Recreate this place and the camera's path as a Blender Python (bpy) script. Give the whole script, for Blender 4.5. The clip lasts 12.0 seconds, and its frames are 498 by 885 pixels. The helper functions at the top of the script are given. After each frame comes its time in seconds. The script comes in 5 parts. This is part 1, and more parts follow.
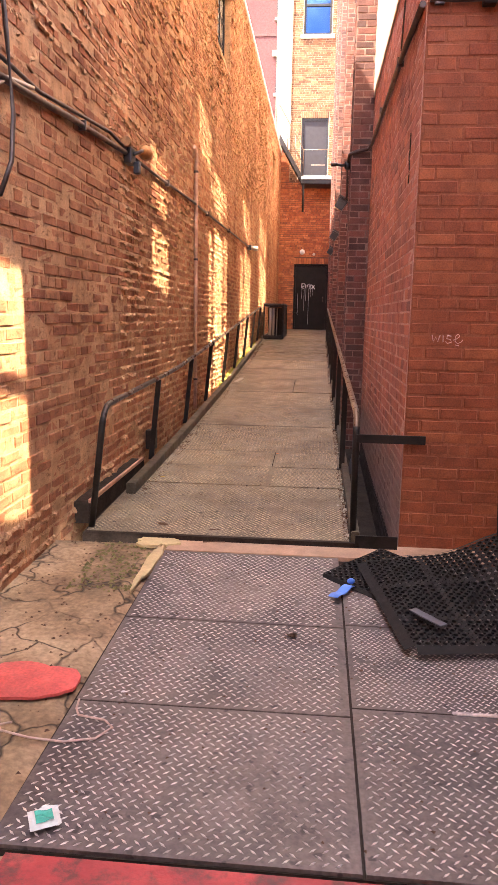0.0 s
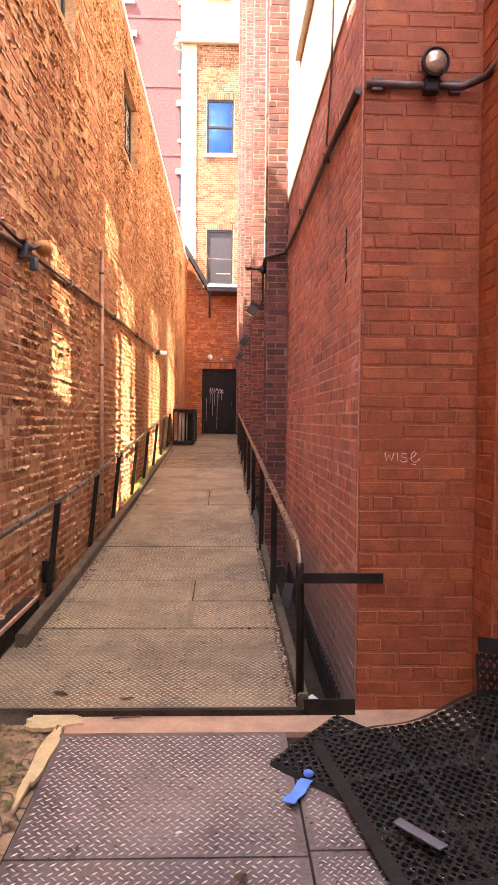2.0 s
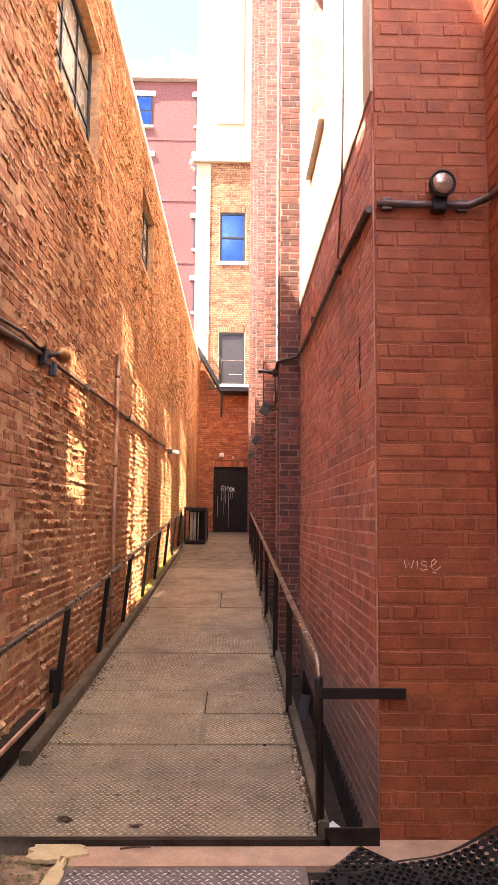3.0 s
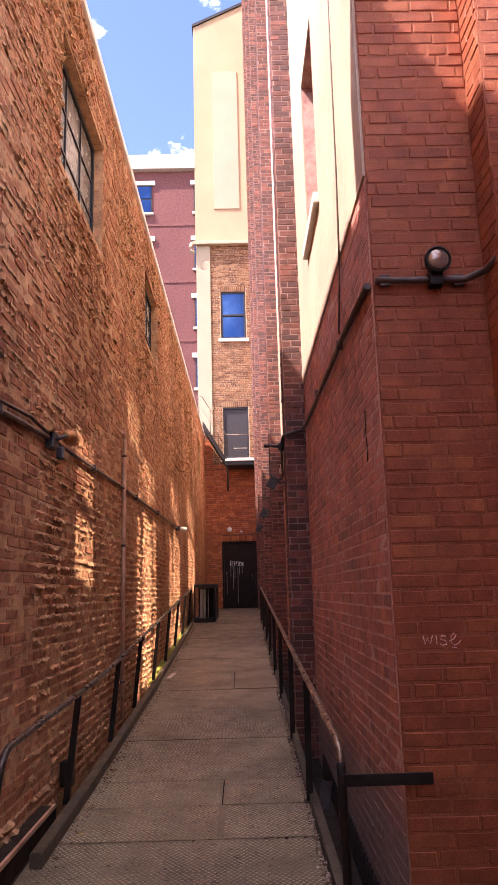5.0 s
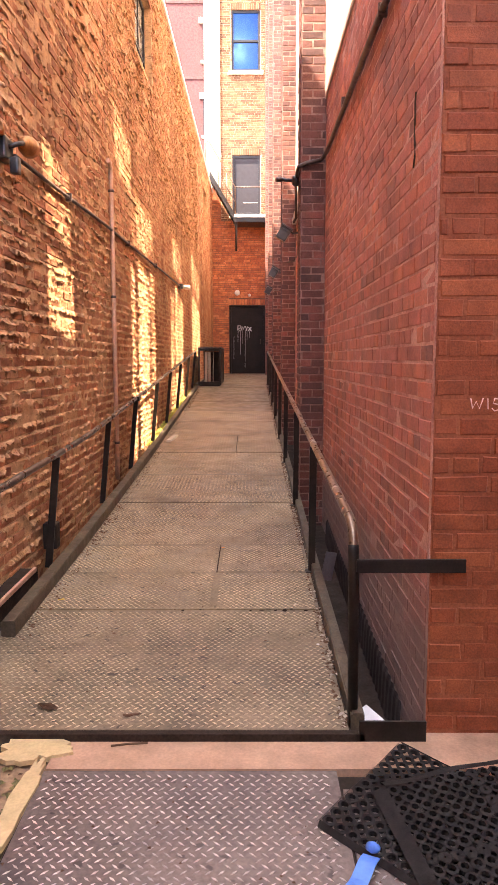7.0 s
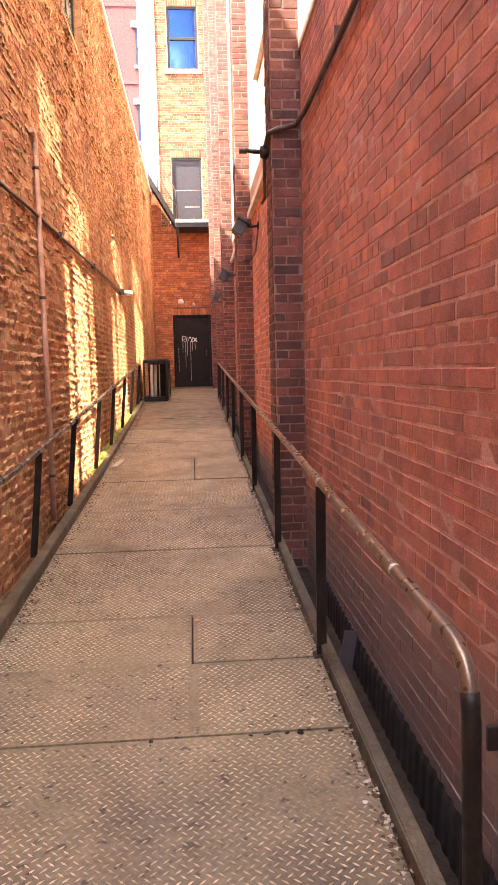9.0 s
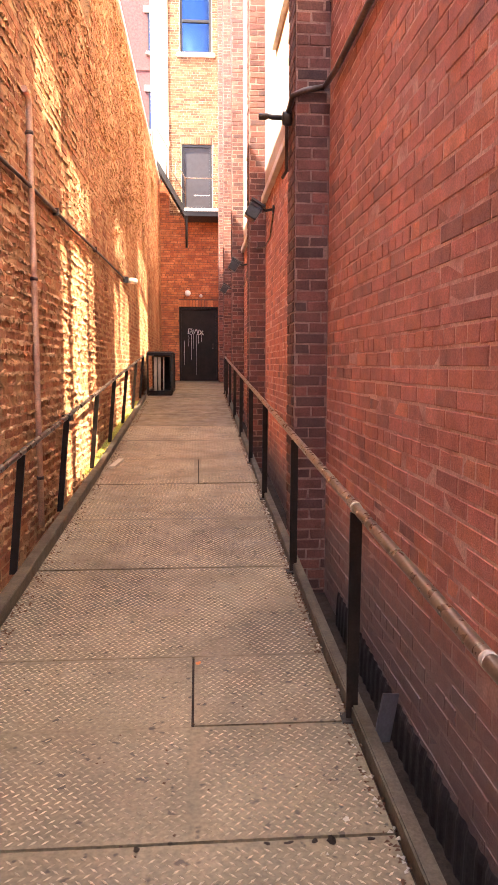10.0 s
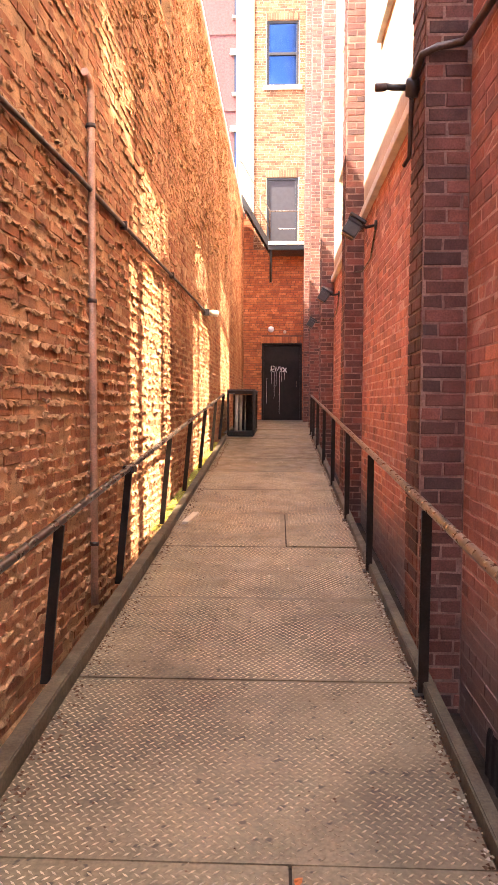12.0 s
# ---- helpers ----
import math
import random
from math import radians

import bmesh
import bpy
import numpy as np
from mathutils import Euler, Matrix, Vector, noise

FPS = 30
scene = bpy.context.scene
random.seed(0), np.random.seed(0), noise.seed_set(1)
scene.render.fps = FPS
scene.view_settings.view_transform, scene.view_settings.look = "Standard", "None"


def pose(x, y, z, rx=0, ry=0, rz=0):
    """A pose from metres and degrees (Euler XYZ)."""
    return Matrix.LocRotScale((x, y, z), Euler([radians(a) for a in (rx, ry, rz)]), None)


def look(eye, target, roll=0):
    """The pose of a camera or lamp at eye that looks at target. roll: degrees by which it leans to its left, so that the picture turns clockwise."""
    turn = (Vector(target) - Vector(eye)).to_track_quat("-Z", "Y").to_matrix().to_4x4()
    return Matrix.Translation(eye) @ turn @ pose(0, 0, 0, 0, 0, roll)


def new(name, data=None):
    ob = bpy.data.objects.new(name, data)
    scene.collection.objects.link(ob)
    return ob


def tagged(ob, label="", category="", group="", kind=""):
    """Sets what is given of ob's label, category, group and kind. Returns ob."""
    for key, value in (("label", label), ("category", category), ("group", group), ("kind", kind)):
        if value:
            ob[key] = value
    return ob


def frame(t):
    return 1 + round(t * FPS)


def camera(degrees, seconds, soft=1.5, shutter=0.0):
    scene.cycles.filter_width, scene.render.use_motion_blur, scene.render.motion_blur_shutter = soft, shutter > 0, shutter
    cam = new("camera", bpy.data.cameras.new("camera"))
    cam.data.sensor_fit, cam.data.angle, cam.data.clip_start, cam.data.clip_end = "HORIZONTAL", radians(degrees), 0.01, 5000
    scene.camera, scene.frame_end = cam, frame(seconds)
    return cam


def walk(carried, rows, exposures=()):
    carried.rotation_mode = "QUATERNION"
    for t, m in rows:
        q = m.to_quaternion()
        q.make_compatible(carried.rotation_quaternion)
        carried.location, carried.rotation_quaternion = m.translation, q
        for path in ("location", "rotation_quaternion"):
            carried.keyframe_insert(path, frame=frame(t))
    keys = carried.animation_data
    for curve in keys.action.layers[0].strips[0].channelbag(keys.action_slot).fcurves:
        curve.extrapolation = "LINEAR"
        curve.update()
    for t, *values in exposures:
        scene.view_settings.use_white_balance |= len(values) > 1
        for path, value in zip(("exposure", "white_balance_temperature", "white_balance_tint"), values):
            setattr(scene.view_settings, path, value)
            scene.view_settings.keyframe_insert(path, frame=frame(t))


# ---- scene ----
cam = camera(38.1, 12.0)
PATH = [
    (0, (-0.03, 2.353, 1.393), (-0.207, 4.315, 1.048), 1.0),
    (0.5, (-0.065, 2.571, 1.397), (-0.175, 4.539, 1.056), 0.4),
    (1, (-0.08, 2.809, 1.422), (-0.216, 4.79, 1.181), 0.6),
    (1.5, (-0.121, 2.976, 1.437), (-0.2, 4.969, 1.293), 0.9),
    (2, (-0.16, 3.102, 1.459), (-0.087, 5.1, 1.396), 0.5),
    (2.5, (-0.158, 3.144, 1.479), (-0.065, 5.142, 1.523), 0.6),
    (3, (-0.185, 3.127, 1.506), (-0.144, 5.117, 1.71), 0.5),
    (3.5, (-0.186, 3.12, 1.539), (-0.178, 5.078, 1.946), -0.2),
    (3.7, (-0.178, 3.104, 1.554), (-0.171, 5.046, 2.034), -0.5),
    (5.3, (-0.208, 3.154, 1.505), (-0.169, 5.125, 1.841), -1.9),
    (5.5, (-0.213, 3.192, 1.478), (-0.158, 5.181, 1.684), -1.8),
    (6, (-0.173, 3.411, 1.445), (-0.101, 5.408, 1.377), -0.8),
    (6.5, (-0.135, 3.687, 1.446), (-0.114, 5.677, 1.246), -0.0),
    (6.7, (-0.142, 3.803, 1.445), (-0.149, 5.79, 1.215), -0.1),
    (8.3, (-0.272, 4.772, 1.445), (-0.243, 6.761, 1.237), -1.2),
    (8.5, (-0.309, 4.885, 1.451), (-0.23, 6.873, 1.251), -1.3),
    (9, (-0.329, 5.187, 1.435), (-0.179, 7.171, 1.236), -1.4),
    (9.5, (-0.294, 5.495, 1.432), (-0.123, 7.476, 1.214), -0.6),
    (10, (-0.343, 5.807, 1.44), (-0.202, 7.79, 1.227), 0.0),
    (10.5, (-0.361, 6.085, 1.431), (-0.329, 8.076, 1.243), 0.1),
    (11, (-0.356, 6.368, 1.455), (-0.403, 8.361, 1.291), 0.6),
    (11.5, (-0.393, 6.618, 1.461), (-0.457, 8.612, 1.317), 0.7),
    (12, (-0.412, 6.914, 1.457), (-0.491, 8.909, 1.348), 0.2),
]
EXPOSURES = [(t, stops + 0.2, 6550 if 4.0 < t < 5.9 else 7000, 30 if 4.0 < t < 5.9 else 17) for t, stops in (
    (0, 3.22), (1.0, 3.32), (2.0, 3.32), (2.5, 3.27), (3.0, 3.10), (3.5, 2.78), (3.7, 2.58), (4.5, 2.08), (5.3, 1.93), (5.5, 2.14), (6.0, 2.88), (6.5, 3.27),
    (8.3, 3.42), (9.5, 3.48), (10.5, 3.43), (12.0, 3.48))]
walk(cam, [(t, look(eye, target, roll)) for t, eye, target, roll in PATH], EXPOSURES)

# ---- world, sun and light ----
world = bpy.data.worlds.new("world")
scene.world = world
world.use_nodes = True
SUN = Vector((-1.0, -0.5, 1.6)).normalized()      # from the ground to the sun


def world_nodes():
    nt = world.node_tree
    nt.nodes.clear()
    out = nt.nodes.new("ShaderNodeOutputWorld")
    bg = nt.nodes.new("ShaderNodeBackground")
    sky = nt.nodes.new("ShaderNodeTexSky")
    sky.sky_type, sky.sun_disc = "NISHITA", False
    sky.sun_elevation = math.asin(SUN.z)
    sky.sun_rotation = math.atan2(SUN.x, SUN.y)
    sky.air_density, sky.dust_density, sky.ozone_density = 0.55, 0.15, 3.0
    tc = nt.nodes.new("ShaderNodeTexCoord")
    mp = nt.nodes.new("ShaderNodeMapping")
    mp.inputs["Location"].default_value = (0.62, 0.45, 0.2)
    mp.inputs["Scale"].default_value = (1.0, 1.0, 1.6)
    nz = nt.nodes.new("ShaderNodeTexNoise")
    nz.inputs["Scale"].default_value, nz.inputs["Detail"].default_value, nz.inputs["Roughness"].default_value = 5.5, 8, 0.55
    cr = nt.nodes.new("ShaderNodeValToRGB")
    cr.color_ramp.elements[0].position, cr.color_ramp.elements[1].position = 0.51, 0.62
    mix = nt.nodes.new("ShaderNodeMix")
    mix.data_type = "RGBA"
    mix.inputs["B"].default_value = (13, 13.2, 13.5, 1)
    L = nt.links.new
    L(tc.outputs["Generated"], mp.inputs["Vector"])
    L(mp.outputs["Vector"], nz.inputs["Vector"])
    L(nz.outputs["Fac"], cr.inputs["Fac"])
    L(cr.outputs["Color"], mix.inputs["Factor"])
    L(sky.outputs["Color"], mix.inputs["A"])
    L(mix.outputs["Result"], bg.inputs["Color"])
    bg.inputs["Strength"].default_value = SKY_STRENGTH
    L(bg.outputs["Background"], out.inputs["Surface"])


SKY_STRENGTH = 0.15
world_nodes()
sun = new("sun", bpy.data.lights.new("sun", "SUN"))
sun.data.energy, sun.data.angle, sun.data.color = 3.3, radians(0.53), (1.0, 0.93, 0.82)
sun.matrix_world = look((-20, -4, 40), Vector((-20, -4, 40)) - SUN)


WAY = Vector((-1.0, 0.12, -1.44)).normalized()   # stand-in for sunlight off the upper windows, turned so the patches stay upright
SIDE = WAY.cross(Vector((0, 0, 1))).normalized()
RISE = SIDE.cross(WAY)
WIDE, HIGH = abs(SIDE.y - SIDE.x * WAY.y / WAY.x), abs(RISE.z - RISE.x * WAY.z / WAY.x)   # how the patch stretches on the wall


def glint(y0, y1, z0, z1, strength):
    """An area lamp added in place of sunlight off an upper window, as a patch on the wall opposite."""
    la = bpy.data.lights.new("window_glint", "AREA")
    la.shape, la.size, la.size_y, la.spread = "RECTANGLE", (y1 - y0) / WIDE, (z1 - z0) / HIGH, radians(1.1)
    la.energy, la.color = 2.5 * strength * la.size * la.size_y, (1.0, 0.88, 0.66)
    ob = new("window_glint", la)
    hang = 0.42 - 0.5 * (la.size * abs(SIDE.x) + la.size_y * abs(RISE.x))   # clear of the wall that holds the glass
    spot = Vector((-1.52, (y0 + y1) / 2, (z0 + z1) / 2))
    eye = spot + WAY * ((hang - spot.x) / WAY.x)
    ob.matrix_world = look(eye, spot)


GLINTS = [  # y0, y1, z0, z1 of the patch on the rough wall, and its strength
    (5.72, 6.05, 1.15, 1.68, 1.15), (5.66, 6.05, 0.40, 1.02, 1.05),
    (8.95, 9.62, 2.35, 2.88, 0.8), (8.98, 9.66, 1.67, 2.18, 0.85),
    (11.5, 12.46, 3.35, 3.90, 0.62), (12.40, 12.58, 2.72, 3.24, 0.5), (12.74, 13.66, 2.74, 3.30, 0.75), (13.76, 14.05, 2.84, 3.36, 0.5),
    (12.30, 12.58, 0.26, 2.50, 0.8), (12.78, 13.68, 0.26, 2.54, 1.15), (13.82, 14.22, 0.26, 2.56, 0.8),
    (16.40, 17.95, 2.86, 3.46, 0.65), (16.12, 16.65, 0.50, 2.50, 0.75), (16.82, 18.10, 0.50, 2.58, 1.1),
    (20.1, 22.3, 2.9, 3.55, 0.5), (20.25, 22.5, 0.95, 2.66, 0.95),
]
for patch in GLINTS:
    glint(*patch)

# ---- materials ----


class Nodes:
    """A small helper that strings shader nodes together."""

    def __init__(self, name):
        self.mat = bpy.data.materials.new(name)
        self.mat.use_nodes = True
        self.nt = self.mat.node_tree
        self.bsdf = self.nt.nodes["Principled BSDF"]
        self.pos = self.nt.nodes.new("ShaderNodeNewGeometry")

    def link(self, a, b):
        self.nt.links.new(a, b)

    def noise(self, scale, detail=4, rough=0.55, stretch=None):
        n = self.nt.nodes.new("ShaderNodeTexNoise")
        n.inputs["Scale"].default_value, n.inputs["Detail"].default_value, n.inputs["Roughness"].default_value = scale, detail, rough
        src = self.pos.outputs["Position"]
        if stretch:
            m = self.nt.nodes.new("ShaderNodeMapping")
            m.inputs["Scale"].default_value = stretch
            self.link(src, m.inputs["Vector"])
            src = m.outputs["Vector"]
        self.link(src, n.inputs["Vector"])
        return n.outputs["Fac"]

    def ramp(self, fac, stops):
        r = self.nt.nodes.new("ShaderNodeValToRGB")
        el = r.color_ramp.elements
        while len(el) < len(stops):
            el.new(0.5)
        for e, (p, c) in zip(el, stops):
            e.position = p
            e.color = (*c, 1) if len(c) == 3 else c
        self.link(fac, r.inputs["Fac"])
        return r.outputs["Color"]

    def grey(self, fac, a, b, lo, hi):
        return self.ramp(fac, [(a, (lo, lo, lo)), (b, (hi, hi, hi))])

    def mix(self, a, b, fac, mode="MIX"):
        m = self.nt.nodes.new("ShaderNodeMix")
        m.data_type, m.blend_type = "RGBA", mode
        for v, k in ((a, "A"), (b, "B"), (fac, "Factor")):
            if isinstance(v, (int, float)):
                m.inputs[k].default_value = v
            elif isinstance(v, tuple):
                m.inputs[k].default_value = (*v, 1)
            else:
                self.link(v, m.inputs[k])
        return m.outputs["Result"]

    def math(self, op, a, b=0.0):
        m = self.nt.nodes.new("ShaderNodeMath")
        m.operation = op
        for i, v in enumerate((a, b)):
            if isinstance(v, (int, float)):
                m.inputs[i].default_value = v
            else:
                self.link(v, m.inputs[i])
        return m.outputs["Value"]

    def rnd(self):
        o = self.nt.nodes.new("ShaderNodeObjectInfo")
        return self.math("FRACT", self.math("ADD", self.pos.outputs["Random Per Island"], o.outputs["Random"]))

    def axis(self, k):
        s = self.nt.nodes.new("ShaderNodeSeparateXYZ")
        self.link(self.pos.outputs["Position"], s.inputs[0])
        return s.outputs[k]

    def done(self, color, rough=0.8, metal=0.0, bump=None, strength=0.3, dist=0.01, spec=0.5):
        b = self.bsdf
        for v, k in ((color, "Base Color"), (rough, "Roughness"), (metal, "Metallic")):
            if isinstance(v, (int, float)):
                b.inputs[k].default_value = v
            elif isinstance(v, tuple):
                b.inputs[k].default_value = (*v, 1)
            else:
                self.link(v, b.inputs[k])
        b.inputs["Specular IOR Level"].default_value = spec
        if bump is not None:
            n = self.nt.nodes.new("ShaderNodeBump")
            n.inputs["Strength"].default_value, n.inputs["Distance"].default_value = strength, dist
            self.link(bump, n.inputs["Height"])
            self.link(n.outputs["Normal"], b.inputs["Normal"])
        return self.mat


def wall_foot_grey(n):
    """Mask for the grey mixed into the foot of the wall by the street."""
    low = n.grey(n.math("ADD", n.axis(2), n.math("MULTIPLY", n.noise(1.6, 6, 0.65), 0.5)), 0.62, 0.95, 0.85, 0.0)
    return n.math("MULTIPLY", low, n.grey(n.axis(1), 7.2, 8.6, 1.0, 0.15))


def brick_mat(name, tones, stain=(0.5, 0.45, 0.4), stain_amt=0.5, bump=0.5, rough=0.85, dust=None, crevice_shade=0.0, moss_and_glow=False, grey_foot=False):
    n = Nodes(name)
    step = 1.0 / len(tones)
    col = n.ramp(n.rnd(), [(i * step, c) for i, c in enumerate(tones)])
    col = n.mix(col, n.grey(n.noise(9, 5), 0.3, 0.7, 0.72, 1.25), 1.0, "MULTIPLY")
    col = n.mix(col, n.grey(n.noise(140, 3), 0.3, 0.7, 0.75, 1.2), 1.0, "MULTIPLY")
    fac = n.math("MULTIPLY", n.grey(n.noise(0.9, 6, 0.6, (1, 1, 0.45)), 0.45, 0.68, 0.0, 1.0), stain_amt)
    col = n.mix(col, n.mix(col, stain, 1.0, "MULTIPLY"), fac)
    if dust:
        col = n.mix(col, dust, n.math("MULTIPLY", n.grey(n.noise(4.0, 8, 0.65), 0.5, 0.72, 0.0, 1.0), 0.55))
    if crevice_shade:
        # shade of the wall's crevices, put into the colour as random dark spots
        col = n.mix(col, n.mix(col, (0.30, 0.24, 0.2), 1.0, "MULTIPLY"), n.math("MULTIPLY", n.grey(n.noise(19, 7, 0.7, (1, 1, 2.2)), 0.54, 0.66, 0.0, 1.0), crevice_shade))
    if moss_and_glow:
        # light bounced off the sunlit wall opposite is put into the brick colour
        bounce_tint = n.math("MULTIPLY", n.grey(n.axis(1), 9.0, 13.0, 0.0, 0.6), n.grey(n.noise(1.3, 7, 0.65), 0.34, 0.6, 0.3, 1.0))
        col = n.mix(col, (0.66, 0.45, 0.22), bounce_tint)
        # moss at the wall foot, the glints' yellow glow put into its colour
        low = n.grey(n.math("SUBTRACT", n.axis(2), n.math("MULTIPLY", n.noise(2.2, 5, 0.6), 1.5)), -0.45, 0.0, 1.0, 0.0)
        along = n.math("MULTIPLY", n.grey(n.axis(1), 12.5, 13.1, 0.0, 1.0), n.grey(n.axis(1), 18.2, 19.5, 1.0, 0.0))
        col = n.mix(col, (0.46, 0.42, 0.09), n.math("MULTIPLY", n.math("MULTIPLY", low, along), 0.8))
    if grey_foot:
        col = n.mix(col, (0.19, 0.155, 0.15), wall_foot_grey(n))
    h = n.math("ADD", n.math("MULTIPLY", n.noise(55, 6, 0.6), 0.6), n.math("MULTIPLY", n.noise(220, 3), 0.4))
    return n.done(col, n.grey(n.noise(30, 3), 0.3, 0.7, rough - 0.12, rough + 0.1), 0.0, h, bump, 0.008, 0.35)


def plain_mat(name, color, rough=0.7, metal=0.0, var=0.2, scale=8.0, bump=0.15, fine=90.0, spec=0.5):
    n = Nodes(name)
    col = n.mix(color, n.grey(n.noise(scale, 5), 0.3, 0.7, 1 - var, 1 + var), 1.0, "MULTIPLY")
    col = n.mix(col, n.grey(n.noise(fine, 3), 0.3, 0.7, 1 - var * 0.6, 1 + var * 0.6), 1.0, "MULTIPLY")
    return n.done(col, n.grey(n.noise(scale * 3, 3), 0.3, 0.7, max(0.03, rough - 0.1), min(1, rough + 0.1)), metal, n.noise(fine, 4), bump, 0.004, spec)


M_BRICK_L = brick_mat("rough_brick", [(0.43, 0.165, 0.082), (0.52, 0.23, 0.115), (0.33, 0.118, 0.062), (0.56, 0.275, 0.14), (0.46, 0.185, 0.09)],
                      (0.42, 0.30, 0.24), 0.85, 1.0, 0.9, (0.60, 0.31, 0.15), crevice_shade=0.6, moss_and_glow=True)
M_MORTAR_L = brick_mat("rough_mortar", [(0.60, 0.35, 0.185), (0.60, 0.35, 0.185)], (0.5, 0.38, 0.3), 0.6, 1.0, 0.92, (0.48, 0.20, 0.09), crevice_shade=0.8, moss_and_glow=True)


def mortar_mat(name, low, high, scale=7.0, grey_foot=False):
    """Old pointing: in places worn to the colour of the bricks, in places pale."""
    n = Nodes(name)
    col = n.mix(low, high, n.grey(n.noise(scale, 7, 0.65), 0.36, 0.58, 0.0, 1.0))
    col = n.mix(col, n.grey(n.noise(90, 4), 0.3, 0.7, 0.75, 1.2), 1.0, "MULTIPLY")
    if grey_foot:
        col = n.mix(col, (0.22, 0.18, 0.17), wall_foot_grey(n))
    return n.done(col, 0.92, 0.0, n.noise(110, 5), 0.4, 0.005, 0.3)


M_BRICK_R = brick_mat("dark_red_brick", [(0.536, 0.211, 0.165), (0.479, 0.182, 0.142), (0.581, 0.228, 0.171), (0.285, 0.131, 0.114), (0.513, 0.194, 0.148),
                                         (0.638, 0.251, 0.160), (0.410, 0.160, 0.131), (0.524, 0.199, 0.160)], (0.42, 0.40, 0.42), 0.6, 0.6, 0.8, (0.62, 0.20, 0.10), grey_foot=True)
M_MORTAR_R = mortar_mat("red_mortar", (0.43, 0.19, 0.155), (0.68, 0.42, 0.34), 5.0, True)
M_BRICK_P = brick_mat("brown_pier_brick", [(0.14, 0.058, 0.047), (0.21, 0.078, 0.057), (0.085, 0.046, 0.04), (0.27, 0.10, 0.07), (0.115, 0.053, 0.044)],
                      (0.6, 0.55, 0.5), 0.3, 0.5, 0.8)
M_MORTAR_P = mortar_mat("pier_mortar", (0.19, 0.10, 0.08), (0.34, 0.21, 0.165), 6.0)
M_BRICK_F = brick_mat("painted_red_brick", [(0.35, 0.092, 0.036), (0.31, 0.076, 0.031), (0.40, 0.115, 0.044), (0.33, 0.085, 0.034)],
                      (0.6, 0.55, 0.55), 0.4, 0.3, 0.7)
M_MORTAR_F = mortar_mat("painted_mortar", (0.27, 0.075, 0.034), (0.36, 0.12, 0.06), 6.0)
M_BRICK_T = brick_mat("tan_brick", [(0.24, 0.12, 0.058), (0.29, 0.15, 0.075), (0.11, 0.047, 0.026), (0.31, 0.18, 0.09), (0.18, 0.08, 0.038)],
                      (0.65, 0.55, 0.5), 0.4, 0.4, 0.85)
M_MORTAR_T = mortar_mat("tan_mortar", (0.30, 0.19, 0.11), (0.55, 0.42, 0.28), 5.0)
M_BRICK_O = brick_mat("orange_brick", [(0.54, 0.18, 0.065), (0.46, 0.14, 0.05), (0.32, 0.10, 0.045), (0.60, 0.22, 0.085), (0.40, 0.12, 0.05)],
                      (0.5, 0.42, 0.36), 0.6, 0.4, 0.85)
M_MORTAR_O = plain_mat("orange_mortar", (0.17, 0.075, 0.045), 0.9, 0, 0.25, 5)
M_FAR = brick_mat("far_brick", [(0.16, 0.058, 0.05), (0.19, 0.068, 0.056), (0.14, 0.052, 0.046)], (0.8, 0.7, 0.7), 0.3, 0.3, 0.85)
M_CREAM = plain_mat("cream_stucco", (0.40, 0.31, 0.185), 0.85, 0, 0.08, 0.6, 0.2, 40)
M_PALE = plain_mat("pale_stucco", (0.38, 0.33, 0.23), 0.85, 0, 0.06, 0.6, 0.2, 40)
M_COPING = plain_mat("pale_metal_coping", (0.80, 0.76, 0.70), 0.5, 0.1, 0.15, 3)
M_STONE = plain_mat("pale_stone", (0.62, 0.57, 0.5), 0.85, 0, 0.15, 7)
M_BLACK = plain_mat("black_painted_steel", (0.020, 0.015, 0.012), 0.5, 0.0, 0.35, 12, 0.2, 120, 0.25)
M_RAIL = plain_mat("worn_rail_steel", (0.20, 0.135, 0.09), 0.32, 0.55, 0.25, 9, 0.03, 150)
M_RAILDARK = plain_mat("dark_rail_paint", (0.07, 0.05, 0.04), 0.3, 0.35, 0.15, 4, 0.05, 120)
M_CURB = plain_mat("dusty_steel_channel", (0.095, 0.074, 0.048), 0.6, 0.2, 0.45, 5, 0.2)
M_DOOR = plain_mat("dark_door_paint", (0.020, 0.014, 0.011), 0.6, 0, 0.25, 6, 0.1, 90, 0.2)
M_WHITE = plain_mat("white_paint", (0.8, 0.78, 0.74), 0.6, 0, 0.06, 9, 0.08)
M_CHALK = plain_mat("pink_white_marker", (0.78, 0.5, 0.44), 0.8, 0, 0.1, 30)
M_COPPER = plain_mat("dusty_copper_pipe", (0.62, 0.37, 0.25), 0.55, 0.35, 0.3, 6, 0.15)
M_CONDUIT = plain_mat("brown_conduit", (0.09, 0.06, 0.05), 0.45, 0.4, 0.35, 10, 0.15)
M_LAMP = plain_mat("rusty_lamp_housing", (0.40, 0.18, 0.06), 0.55, 0.3, 0.3, 14, 0.2)
M_FIXT = plain_mat("grey_lamp_housing", (0.045, 0.042, 0.042), 0.4, 0.4, 0.25, 14, 0.1)
M_PVC = plain_mat("pale_fixture", (0.55, 0.48, 0.38), 0.5, 0, 0.1, 12)
M_RUBBER = plain_mat("black_rubber", (0.017, 0.0135, 0.0125), 0.75, 0, 0.3, 14, 0.3, 160, 0.2)
M_SHEET = plain_mat("dusty_rubber", (0.04, 0.032, 0.033), 0.8, 0, 0.4, 6, 0.3, 90, 0.2)
